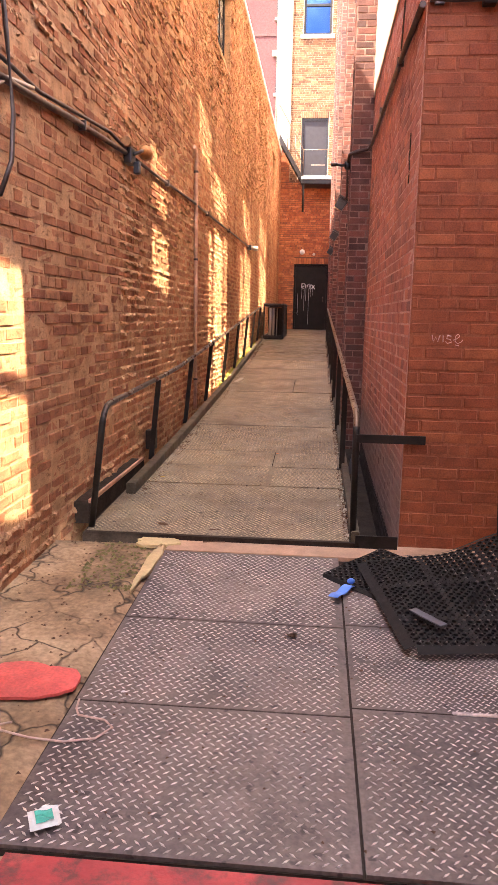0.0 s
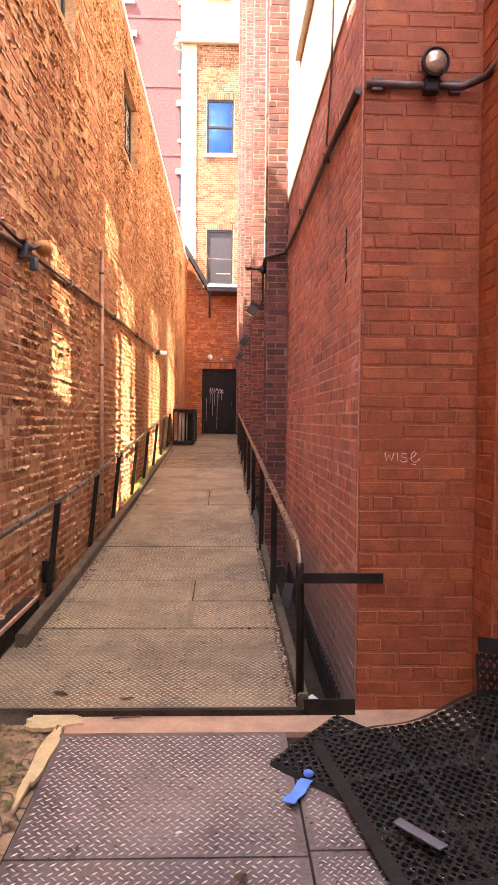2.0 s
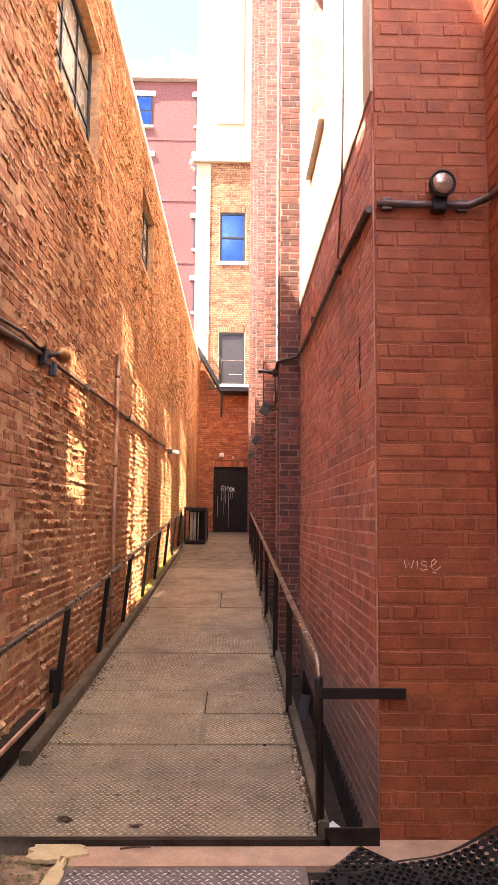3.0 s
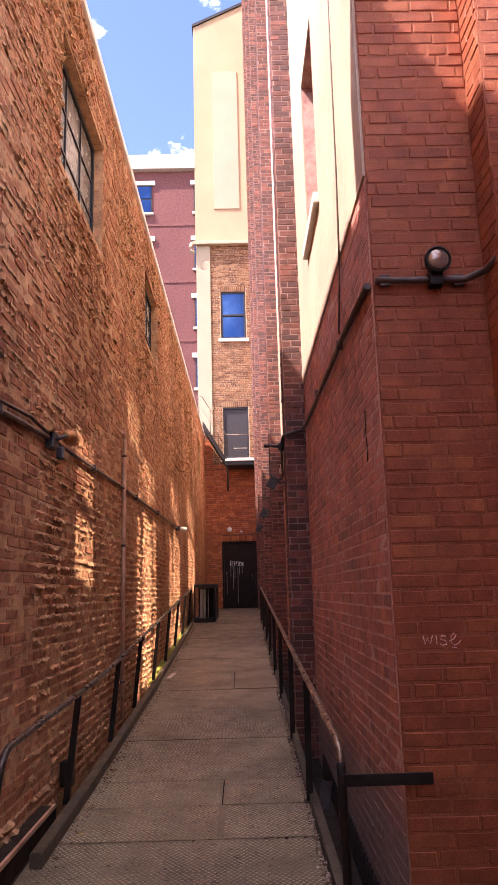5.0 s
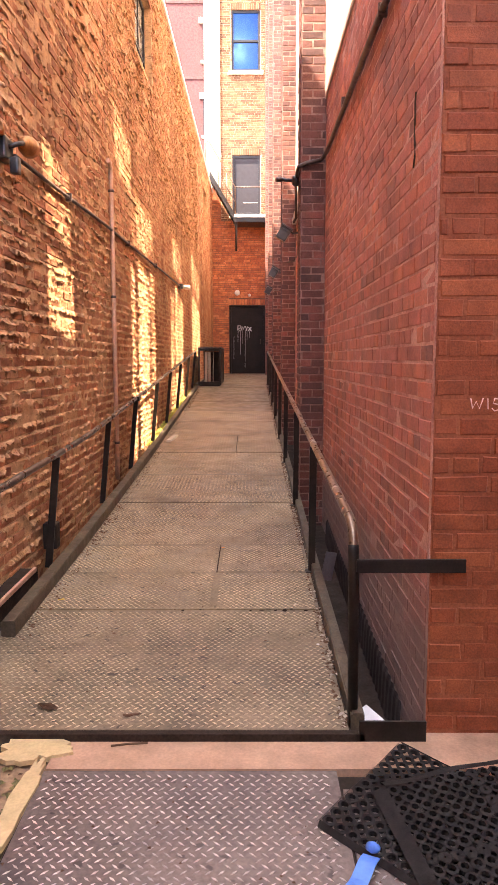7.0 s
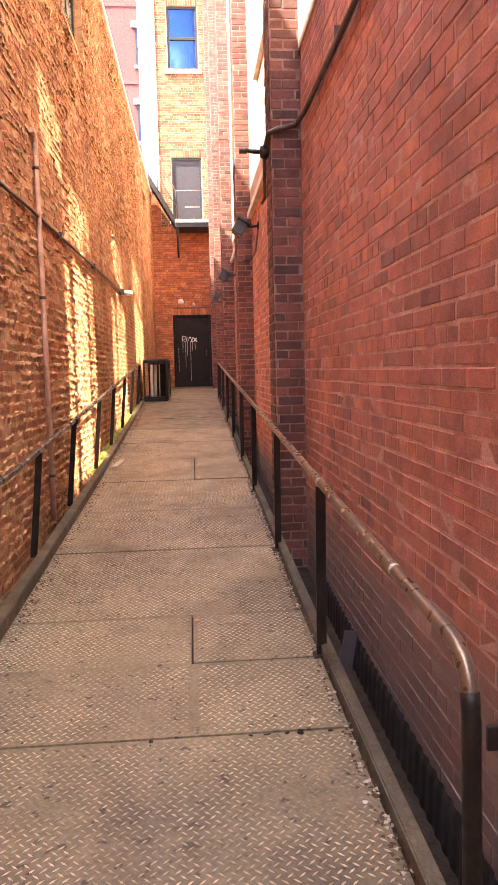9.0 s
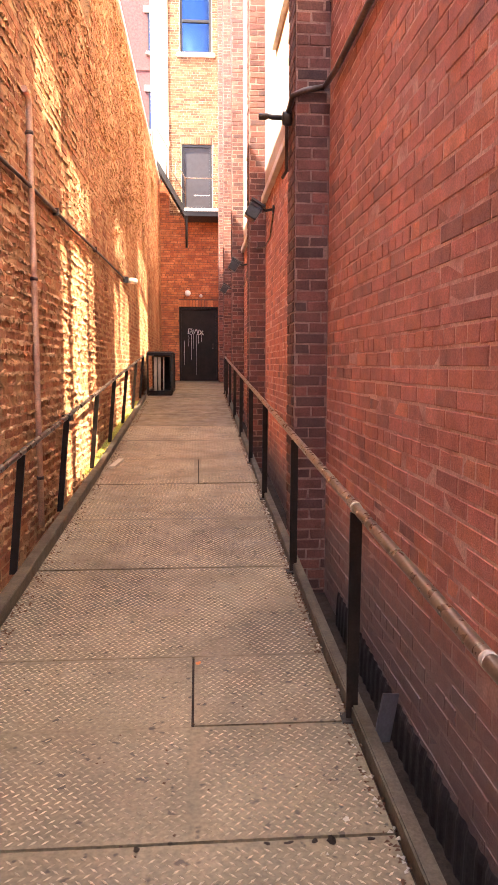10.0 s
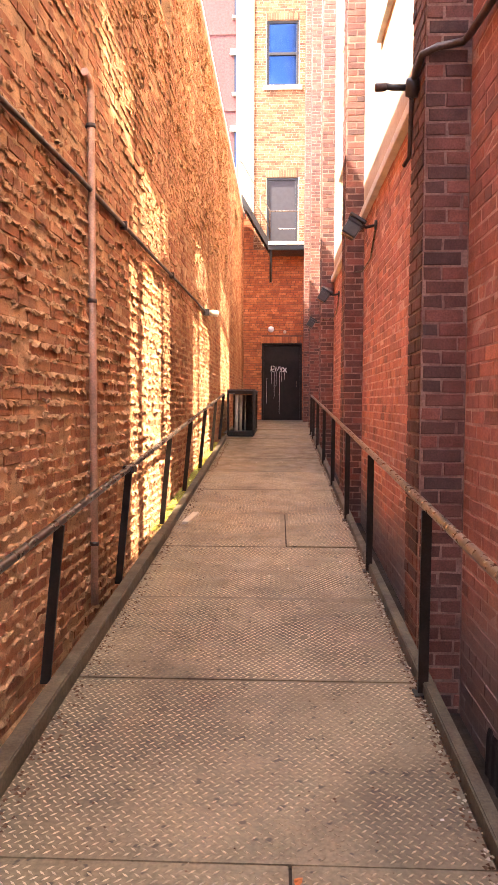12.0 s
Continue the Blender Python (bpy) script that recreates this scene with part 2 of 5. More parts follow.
M_BLUE = plain_mat("blue_nitrile", (0.10, 0.26, 0.75), 0.5, 0, 0.12, 20)
M_TEAL = plain_mat("teal_print", (0.05, 0.45, 0.33), 0.5, 0, 0.2, 40)
M_PAPER = plain_mat("crumpled_paper", (0.72, 0.7, 0.66), 0.8, 0, 0.1, 30, 0.3)
M_STRING = plain_mat("dirty_string", (0.6, 0.42, 0.34), 0.9, 0, 0.2, 60)
M_LEAF = plain_mat("yellow_leaf", (0.62, 0.42, 0.05), 0.7, 0, 0.2, 50)
M_DRYLEAF = plain_mat("brown_leaf", (0.12, 0.06, 0.03), 0.8, 0, 0.3, 50)
M_ORANGE = plain_mat("orange_scrap", (0.7, 0.22, 0.06), 0.7, 0, 0.2, 50)
M_MOSS = plain_mat("moss", (0.17, 0.145, 0.055), 0.95, 0, 0.4, 30, 0.6)
# moss brightened in colour for the yellow light the glints throw there
M_GLOW_MOSS = plain_mat("moss_with_glow", (0.36, 0.34, 0.07), 0.95, 0, 0.4, 20, 0.6)
M_YELLOW = plain_mat("yellow_paint", (0.62, 0.55, 0.10), 0.75, 0, 0.25, 14, 0.2)
M_PINKCEMENT = plain_mat("pinkish_cement", (0.46, 0.28, 0.18), 0.9, 0, 0.2, 9, 0.3)
M_CREAMPATCH = plain_mat("cream_cement", (0.56, 0.42, 0.22), 0.9, 0, 0.15, 12, 0.3)
M_GREYSHEET = plain_mat("grey_sheet_metal", (0.16, 0.16, 0.18), 0.4, 0.5, 0.2, 5, 0.1)
M_FRAME = plain_mat("dark_window_frame", (0.016, 0.015, 0.016), 0.5, 0.1, 0.15, 12)
M_SHUTTER = plain_mat("grey_door_panel", (0.024, 0.020, 0.022), 0.6, 0, 0.08, 3, 0.05)
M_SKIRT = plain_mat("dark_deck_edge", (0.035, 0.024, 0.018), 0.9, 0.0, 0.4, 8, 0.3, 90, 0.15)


def steel_plate(name, dark, light, dusty, olive=False):
    """Trodden tread plate: dark oily paint with dust and bare worn places."""
    n = Nodes(name)
    col = n.mix(dark, light, n.grey(n.noise(2.4, 7, 0.62), 0.36, 0.66, 0.0, 1.0))
    col = n.mix(col, dusty, n.math("MULTIPLY", n.grey(n.noise(0.8, 5, 0.6), 0.4, 0.65, 0.0, 1.0), 0.55))
    col = n.mix(col, n.grey(n.noise(60, 4), 0.3, 0.7, 0.7, 1.25), 1.0, "MULTIPLY")
    if olive:
        # olive grime, with yellow-green bounced light put into its colour
        olive_glow = n.math("MULTIPLY", n.grey(n.axis(1), 6.8, 9.5, 0.0, 1.0), n.grey(n.noise(0.7, 6, 0.6, (1.6, 0.5, 1)), 0.36, 0.6, 0.5, 1.0))
        col = n.mix(col, (0.38, 0.39, 0.095), n.math("MULTIPLY", olive_glow, 0.95))
    spots = n.grey(n.noise(24, 2, 0.4), 0.66, 0.72, 0.0, 1.0)
    col = n.mix(col, (0.02, 0.016, 0.014), n.math("MULTIPLY", spots, 0.7))
    return n.done(col, n.grey(n.noise(6, 6), 0.3, 0.7, 0.34, 0.62), 0.25, n.noise(120, 4), 0.12, 0.003)


M_PLATE = steel_plate("lower_tread_plate", (0.06, 0.047, 0.045), (0.165, 0.128, 0.118), (0.31, 0.23, 0.185))
M_DECK = steel_plate("ramp_tread_plate", (0.10, 0.076, 0.05), (0.225, 0.17, 0.108), (0.34, 0.265, 0.155), True)


def worn_tread(name, worn, dull, share):
    """Lozenges rubbed bright in patches, grimy elsewhere; some sky sheen is put into the bright tone."""
    n = Nodes(name)
    wear = n.grey(n.noise(2.0, 6, 0.62), share - 0.10, share + 0.12, 0.0, 1.0)
    wear = n.math("MULTIPLY", wear, n.grey(n.noise(38, 3, 0.6), 0.35, 0.6, 0.35, 1.0))
    col = n.mix(dull, worn, wear)
    return n.done(col, 0.36, n.math("MULTIPLY", wear, 0.5), n.noise(160, 3), 0.1, 0.002)


M_TREAD = worn_tread("worn_tread_with_sheen", (0.92, 0.82, 0.75), (0.24, 0.19, 0.17), 0.38)
M_TREAD2 = worn_tread("dusty_worn_tread", (0.80, 0.64, 0.44), (0.22, 0.165, 0.105), 0.42)


def concrete():
    n = Nodes("stained_concrete")
    col = n.ramp(n.noise(2.2, 8, 0.62), [(0.30, (0.09, 0.055, 0.032)), (0.48, (0.31, 0.20, 0.115)), (0.68, (0.50, 0.345, 0.21))])
    col = n.mix(col, n.grey(n.noise(45, 5), 0.3, 0.7, 0.7, 1.25), 1.0, "MULTIPLY")
    v = n.nt.nodes.new("ShaderNodeTexVoronoi")
    v.feature = "DISTANCE_TO_EDGE"
    v.inputs["Scale"].default_value = 3.4
    w = n.nt.nodes.new("ShaderNodeVectorMath")
    w.operation = "ADD"
    nz = n.nt.nodes.new("ShaderNodeTexNoise")
    nz.inputs["Scale"].default_value = 5
    sc = n.nt.nodes.new("ShaderNodeVectorMath")
    sc.operation = "SCALE"
    sc.inputs["Scale"].default_value = 0.22
    n.link(n.pos.outputs["Position"], nz.inputs["Vector"])
    n.link(nz.outputs["Color"], sc.inputs[0])
    n.link(n.pos.outputs["Position"], w.inputs[0])
    n.link(sc.outputs[0], w.inputs[1])
    n.link(w.outputs[0], v.inputs["Vector"])
    crack = n.grey(v.outputs["Distance"], 0.0, 0.03, 1.0, 0.0)
    crack = n.math("MULTIPLY", crack, n.grey(n.noise(1.7, 3), 0.38, 0.52, 0.0, 1.0))
    col = n.mix(col, (0.045, 0.032, 0.02), crack)
    h = n.math("SUBTRACT", n.noise(30, 6, 0.65), crack)
    return n.done(col, 0.88, 0, h, 0.5, 0.012, 0.3)


def red_paint():
    n = Nodes("worn_red_paint")
    col = n.ramp(n.noise(6, 8, 0.65), [(0.3, (0.30, 0.035, 0.04)), (0.55, (0.50, 0.06, 0.06)), (0.75, (0.55, 0.14, 0.11))])
    col = n.mix(col, (0.10, 0.045, 0.04), n.grey(n.noise(11, 7, 0.75), 0.47, 0.62, 0.0, 0.85))
    return n.done(col, 0.55, 0, n.noise(50, 5), 0.4, 0.006)


def glass(name, tint):
    n = Nodes(name)
    m = n.done(tint, 0.05, 0.0)
    n.bsdf.inputs["Specular IOR Level"].default_value = 1.0
    n.bsdf.inputs["Coat Weight"].default_value = 1.0
    n.bsdf.inputs["Coat Roughness"].default_value = 0.02
    return m


M_CORAL = plain_mat("coral_paint", (0.62, 0.10, 0.085), 0.6, 0, 0.3, 5, 0.3)
M_CONC = concrete()
M_REDPAINT = red_paint()
M_GLASS = glass("dark_window_glass", (0.02, 0.03, 0.05))
# the reflected sky's blue is put into the tint of this mirror
M_GLASSMIRROR = plain_mat("sky_mirroring_glass", (0.05, 0.10, 0.21), 0.05, 0.9, 0.05, 1.0, 0.0)
M_DUSTGLASS = plain_mat("dusty_window_glass", (0.22, 0.2, 0.17), 0.25, 0.0, 0.2, 2.5, 0.05)
M_LENS = plain_mat("lamp_lens", (0.42, 0.30, 0.22), 0.1, 0.5, 0.3, 30, 0.1)

# ---- building helpers ----


def empty(name, label="", category="", group="", kind="", at=(0, 0, 0)):
    ob = new(name)
    ob.location = at
    ob.empty_display_size = 0.2
    return tagged(ob, label, category, group, kind)


def mesh_ob(name, me, material, parent=None, label=""):
    ob = new(name, me)
    if material and not me.materials:
        me.materials.append(material)
    if parent is not None:
        ob.parent = parent
        ob.matrix_parent_inverse = parent_inverse(parent)
    return tagged(ob, label)


def parent_inverse(parent):
    m = Matrix.Identity(4)
    chain = []
    while parent is not None:
        chain.append(parent)
        parent = parent.parent
    for p in reversed(chain):
        m = m @ p.matrix_parent_inverse @ p.matrix_basis
    return m.inverted()


def part(name, bm, material, parent=None, label=""):
    me = bpy.data.meshes.new(name)
    bm.to_mesh(me)
    bm.free()
    return mesh_ob(name, me, material, parent, label)


def pydata(name, verts, faces, material, parent=None, label=""):
    me = bpy.data.meshes.new(name)
    me.from_pydata(verts, [], faces)
    me.update()
    return mesh_ob(name, me, material, parent, label)


def box(x0, x1, y0, y1, z0, z1, bevel=0.0, m=None, bm=None):
    own = bm is None
    b = bmesh.new()
    bmesh.ops.create_cube(b, size=1, matrix=Matrix.Translation(((x0 + x1) / 2, (y0 + y1) / 2, (z0 + z1) / 2)) @ Matrix.Diagonal((abs(x1 - x0), abs(y1 - y0), abs(z1 - z0), 1)))
    if bevel:
        bmesh.ops.bevel(b, geom=b.edges[:], offset=bevel, segments=2, affect="EDGES", profile=0.6)
    if m is not None:
        b.transform(m)
    if own:
        return b
    return merge(bm, b)


def merge(bm, b):
    me = bpy.data.meshes.new("tmp")
    b.to_mesh(me)
    b.free()
    bm.from_mesh(me)
    bpy.data.meshes.remove(me)
    return bm


def tube(points, radius, sides=10, bm=None, caps=True):
    """A round bar along a line of points."""
    b = bmesh.new()
    pts = [Vector(p) for p in points]
    rings = []
    for i, p in enumerate(pts):
        d = ((pts[min(i + 1, len(pts) - 1)] - pts[max(i - 1, 0)])).normalized()
        side = d.cross(Vector((0, 0, 1)))
        if side.length < 1e-3:
            side = d.cross(Vector((0, 1, 0)))
        side.normalize()
        up = side.cross(d)
        rings.append([b.verts.new(p + radius * (math.cos(a) * side + math.sin(a) * up)) for a in (2 * math.pi * k / sides for k in range(sides))])
    for r, s in zip(rings, rings[1:]):
        for k in range(sides):
            f = b.faces.new((r[k], s[k], s[(k + 1) % sides], r[(k + 1) % sides]))
            f.smooth = True
    if caps:
        b.faces.new(rings[0])
        b.faces.new(rings[-1][::-1])
    bmesh.ops.recalc_face_normals(b, faces=b.faces[:])
    return b if bm is None else merge(bm, b)


def lathe(profile, m, sides=20):
    """A turned shape from (radius, height) pairs, its axis along the local z of m."""
    b = bmesh.new()
    rings = []
    for r, h in profile:
        rings.append([b.verts.new((max(r, 1e-4) * math.cos(a), max(r, 1e-4) * math.sin(a), h)) for a in (2 * math.pi * k / sides for k in range(sides))])
    for r, s in zip(rings, rings[1:]):
        for k in range(sides):
            b.faces.new((r[k], r[(k + 1) % sides], s[(k + 1) % sides], s[k])).smooth = True
    b.faces.new(rings[0][::-1])
    b.faces.new(rings[-1])
    b.transform(m)
    return b


def axes(o, u, v, w):
    return Matrix(((u[0], v[0], w[0], o[0]), (u[1], v[1], w[1], o[1]), (u[2], v[2], w[2], o[2]), (0, 0, 0, 1)))


def backing(m, u0, u1, v0, v1, thick, holes=()):
    """A wall of that thickness behind its face, with openings cut through."""
    holes = [h for h in holes if h[0] > u0 and h[1] < u1]
    us = sorted({u0, u1, *[h[0] for h in holes], *[h[1] for h in holes]})
    vs = sorted({v0, v1, *[h[2] for h in holes], *[h[3] for h in holes]})
    bm = bmesh.new()
    for a, b in zip(us, us[1:]):
        for c, d in zip(vs, vs[1:]):
            if not any(h[0] <= (a + b) / 2 <= h[1] and h[2] <= (c + d) / 2 <= h[3] for h in holes):
                box(a, b, c, d, -thick, 0, m=m, bm=bm)
    bmesh.ops.remove_doubles(bm, verts=bm.verts[:], dist=1e-5)
    seen = {}
    for f in bm.faces:
        seen.setdefault(tuple(round(c, 4) for c in f.calc_center_median()), []).append(f)
    bmesh.ops.delete(bm, geom=[f for fs in seen.values() if len(fs) > 1 for f in fs], context="FACES_ONLY")
    return bm


def brick_mesh(name, ln, ht, proud, cut=0.004):
    a, b = ln / 2, ht / 2
    v = [(-a, -b, -0.02), (a, -b, -0.02), (a, b, -0.02), (-a, b, -0.02),
         (-a, -b, proud - cut), (a, -b, proud - cut), (a, b, proud - cut), (-a, b, proud - cut),
         (-a + cut, -b + cut, proud), (a - cut, -b + cut, proud), (a - cut, b - cut, proud), (-a + cut, b - cut, proud)]
    f = [(8, 9, 10, 11)] + [(i, (i + 1) % 4, 4 + (i + 1) % 4, 4 + i) for i in range(4)] + [(4 + i, 4 + (i + 1) % 4, 8 + (i + 1) % 4, 8 + i) for i in range(4)]
    me = bpy.data.meshes.new(name)
    me.from_pydata(v, [], f)
    me.update()
    return me


def brick_field(parent, material, m, u0, u1, v0, v1, holes=(), course=0.069, ln=0.215, joint=0.011, proud=0.007, rough=0.002,
                headers=6, near=None, seed=1, limit=300, name="brickwork", sag=0.0):
    """Laid bricks on a wall face: those in the near stretch are pieces of their own, the rest one joined part."""
    rng = random.Random(seed)
    verts, faces, count = [], [], 0
    full = brick_mesh("brick", ln - joint, course - joint, proud)
    full.materials.append(material)
    rows = int((v1 - v0) / course + 0.5)
    for i in range(rows):
        va = v0 + i * course + joint / 2
        vb = va + course - joint
        if vb > v1 + 0.02:
            break
        cuts = sorted((h[0], h[1]) for h in holes if va < h[3] - 0.02 and vb > h[2] + 0.02)
        spans, a = [], u0
        for c, d in cuts:
            if c > a:
                spans.append((a, c))
            a = max(a, d)
        if a < u1:
            spans.append((a, u1))
        step = ln / 2 if headers and i % headers == headers - 1 else ln
        off = (i % 2) * 0.5 * step + rng.uniform(-0.02, 0.02)
        for a, b in spans:
            k = math.floor((a - u0 - off) / step)
            while True:
                ua = u0 + off + k * step
                k += 1
                if ua > b:
                    break
                c, d = max(ua, a) + joint / 2, min(ua + step, b) - joint / 2
                if d - c < 0.025:
                    continue
                dz = sag * math.sin(ua * 0.7) if sag else 0
                if near and step == ln and d - c > ln - joint - 0.002 and near[0] < c < near[1] and near[2] < va < near[3] and count < limit:
                    count += 1
                    ob = new("brick", full)
                    ob.parent = parent
                    ob.matrix_parent_inverse = parent_inverse(parent)
                    ob.matrix_basis = m @ Matrix.Translation(((c + d) / 2, (va + vb) / 2 + dz, rng.uniform(-rough, rough))) @ Euler((rng.uniform(-.02, .02), rng.uniform(-.01, .01), rng.uniform(-.006, .006))).to_matrix().to_4x4()
                    continue
                j = lambda s=0.0018: rng.uniform(-s, s)
                n0, w = len(verts), proud + rng.uniform(-rough, rough)
                q = 0.004
                j = lambda s=0.003: rng.uniform(-s, s)
                corners = [(c + j(), va + dz + j()), (d + j(), va + dz + j()), (d + j(), vb + dz + j()), (c + j(), vb + dz + j())]
                cx, cy = (c + d) / 2, (va + vb) / 2 + dz
                verts += [(x, y, -0.01) for x, y in corners]
                verts += [(x, y, w - q + j(0.001)) for x, y in corners]
                verts += [(x + (q if x < cx else -q), y + (q if y < cy else -q), w + j(rough * 0.6)) for x, y in corners]
                faces.append((n0 + 8, n0 + 9, n0 + 10, n0 + 11))
                for e in range(4):
                    g = (e + 1) % 4
                    faces.append((n0 + e, n0 + g, n0 + 4 + g, n0 + 4 + e))
                    faces.append((n0 + 4 + e, n0 + 4 + g, n0 + 8 + g, n0 + 8 + e))
    if not verts:
        return None
    vv = np.array(verts) @ np.array(m.to_3x3()).T + np.array(m.translation)
    ob = pydata(name, vv.tolist(), faces, material, parent)
    return tagged(ob, "", "", "", "stuff")


def profile(pts):
    xs, zs = [p[0] for p in pts], [p[1] for p in pts]
    return lambda y: float(np.interp(y, xs, zs))


ground_z = profile([(-60, -0.02), (4.0, -0.012), (4.9, 0.0), (6.4, 0.055), (7, 0.06)])
deck_z = profile([(6.45, 0.085), (8.8, 0.16), (12.85, 0.37), (20.0, 0.86), (24.0, 0.95), (28.3, 0.96)])

# ---- the large structure ----
RX = 0.49                                   # face of the tall building on the alley
LEAN_L = math.atan(0.13 / 22.3)
LM = axes((-1.56, 6.0, 0), (math.sin(LEAN_L), math.cos(LEAN_L), 0), (0, 0, 1), (math.cos(LEAN_L), -math.sin(LEAN_L), 0))
RM = axes((RX, 0, 0), (0, -1, 0), (0, 0, 1), (-1, 0, 0))


def left_x(y):
    return -1.56 + (y - 6.0) * math.tan(LEAN_L)


def facing(y):
    """A face at y that looks back along the alley."""
    return axes((0, y, 0), (1, 0, 0), (0, 0, 1), (0, -1, 0))


# rough party wall with its openings (u counts from y = 6)
LWIN = [(2.2, 3.85, 4.85, 6.04), (6.95, 8.35, 5.1, 6.16), (18.2, 19.4, 5.0, 6.1)]
LTOP = 6.82
wall_west = empty("wall_west", "rough orange brick party wall with ragged mortar and pale coping", "wall", kind="structure", at=(-1.56, 6, 0))
part("masonry", backing(LM, -0.5, 22.2, -0.6, LTOP, 0.45, LWIN), M_MORTAR_L, wall_west)
# taller end, unseen, sized to cast the slanting shadow on the street corner
part("masonry", backing(LM, -10.0, -0.5, -0.6, 8.2, 0.45), M_MORTAR_L, wall_west)
bm = box(0.0, 22.2, LTOP - 0.03, LTOP + 0.06, -0.5, 0.035, 0.008, LM)
box(0.0, 22.2, LTOP + 0.06, LTOP + 0.09, -0.45, 0.015, 0.006, LM, bm)
part("coping", bm, M_COPING, wall_west, "pale metal coping")


def left_window(k, u0, u1, v0, v1):
    w = empty("window_%d" % k, "old multi-paned steel window in a deep brick reveal", "window", kind="structure", at=tuple(LM @ Vector(((u0 + u1) / 2, v0, -0.2))))
    bm = bmesh.new()
    d0, d1 = -0.14, -0.09
    for a, b, c, d in ((u0, u1, v0, v0 + 0.05), (u0, u1, v1 - 0.05, v1), (u0, u0 + 0.05, v0, v1), (u1 - 0.05, u1, v0, v1)):
        box(a, b, c, d, d0, d1, 0.004, LM, bm)
    part("window_frame", bm, M_FRAME, w)
    nx, nz = 3, 3
    for i in range(1, nx):
        x = u0 + (u1 - u0) * i / nx
        part("glazing_bar", box(x - 0.012, x + 0.012, v0, v1, d0 + 0.008, d1 - 0.008, 0.003, LM), M_FRAME, w)
    for i in range(1, nz):
        z = v0 + (v1 - v0) * i / nz
        part("glazing_bar", box(u0, u1, z - 0.012, z + 0.012, d0 + 0.01, d1 - 0.01, 0.003, LM), M_FRAME, w)
    for i in range(nx):
        for j in range(nz):
            a, b = u0 + (u1 - u0) * i / nx + 0.012, u0 + (u1 - u0) * (i + 1) / nx - 0.012
            c, d = v0 + (v1 - v0) * j / nz + 0.012, v0 + (v1 - v0) * (j + 1) / nz - 0.012
            part("pane", box(a, b, c, d, -0.119, -0.114, 0, LM), M_DUSTGLASS, w)
    part("window_sill", box(u0 - 0.03, u1 + 0.03, v0 - 0.06, v0 + 0.004, -0.3, 0.01, 0.008, LM), M_MORTAR_L, w)


for k, hole in enumerate(LWIN):
    left_window(k + 1, *hole)

# tall building on the other side: face, piers, the corner towards the street
RWIN = [(-9.30, -8.40, 4.62, 6.3), (-13.4, -12.0, 4.7, 6.4), (-17.4, -16.4, 4.7, 6.4), (-21.9, -20.8, 4.7, 6.4), (-9.30, -8.40, 7.6, 9.4)]
wall_east = empty("wall_east", "tall dark red brick building wall with projecting piers", "wall", kind="structure", at=(RX, 6.53, 0))
part("masonry", backing(RM, -28.4, -6.54, -0.8, 27.0, 0.5, RWIN), M_MORTAR_R, wall_east)
# pale from the shadow line up: some sunlight is put into this colour
M_UPPER_RENDER = plain_mat("pale_upper_render", (0.48, 0.36, 0.25), 0.9, 0, 0.14, 1.5, 0.35, 26)
part("render_coat", backing(axes((RX - 0.012, 0, 0), (0, -1, 0), (0, 0, 1), (-1, 0, 0)), -10.41, -6.54, 3.64, 27.0, 0.0115, RWIN), M_UPPER_RENDER, wall_east, "pale render from the shadow line up")
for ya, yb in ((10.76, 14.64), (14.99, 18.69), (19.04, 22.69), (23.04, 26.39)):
    part("render_coat", backing(axes((RX - 0.012, 0, 0), (0, -1, 0), (0, 0, 1), (-1, 0, 0)), -yb, -ya, 3.46, 27.0, 0.0115, RWIN), M_UPPER_RENDER, wall_east, "pale render from the shadow line up")
PIERS = [(10.42, 10.75, 0.275, 27.0), (14.65, 14.98, 0.29, 27.0), (18.7, 19.03, 0.28, 27.0), (22.7, 23.03, 0.28, 27.0), (26.4, 26.73, 0.28, 27.0)]
wall_corner = empty("wall_corner", "red painted brick street corner with a shallow pier", "wall", kind="structure", at=(0.8, 6.6, 0))
FM = facing(6.53)
part("masonry", box(RX + 0.003, 1.06, 6.53, 6.9, -0.6, 12.0), M_MORTAR_F, wall_corner)
part("masonry", box(1.06, 5.0, 6.29, 6.9, -0.6, 12.0), M_MORTAR_F, wall_corner)


def right_window(k, u0, u1, v0, v1):
    w = empty("window_%d" % k, "dark double-hung window with a pale stone sill", "window", kind="structure", at=tuple(RM @ Vector(((u0 + u1) / 2, v0, -0.1))))
    bm = bmesh.new()
    for a, b, c, d in ((u0, u1, v0, v0 + 0.06), (u0, u1, v1 - 0.06, v1), (u0, u0 + 0.06, v0, v1), (u1 - 0.06, u1, v0, v1), (u0, u1, (v0 + v1) / 2 - 0.03, (v0 + v1) / 2 + 0.03)):
        box(a, b, c, d, -0.2, -0.13, 0.004, RM, bm)
    part("window_frame", bm, M_FRAME, w)
    for c, d in ((v0 + 0.05, (v0 + v1) / 2 - 0.03), ((v0 + v1) / 2 + 0.03, v1 - 0.05)):
        part("pane", box(u0 + 0.05, u1 - 0.05, c, d, -0.17, -0.163, 0, RM), M_GLASS, w)
    part("window_sill", box(u0 - 0.06, u1 + 0.06, v0 - 0.09, v0 + 0.004, -0.2, 0.06, 0.01, RM), M_STONE, w)


for k, hole in enumerate(RWIN):
    right_window(k + 4, *hole)

# end of the alley
BY = 28.3
BM = facing(BY)
wall_north = empty("wall_north", "brick end wall of the alley with a dark steel door", "wall", kind="structure", at=(-0.5, BY, 0))
DOOR = (-0.89, 0.30, 0.96, 3.22)
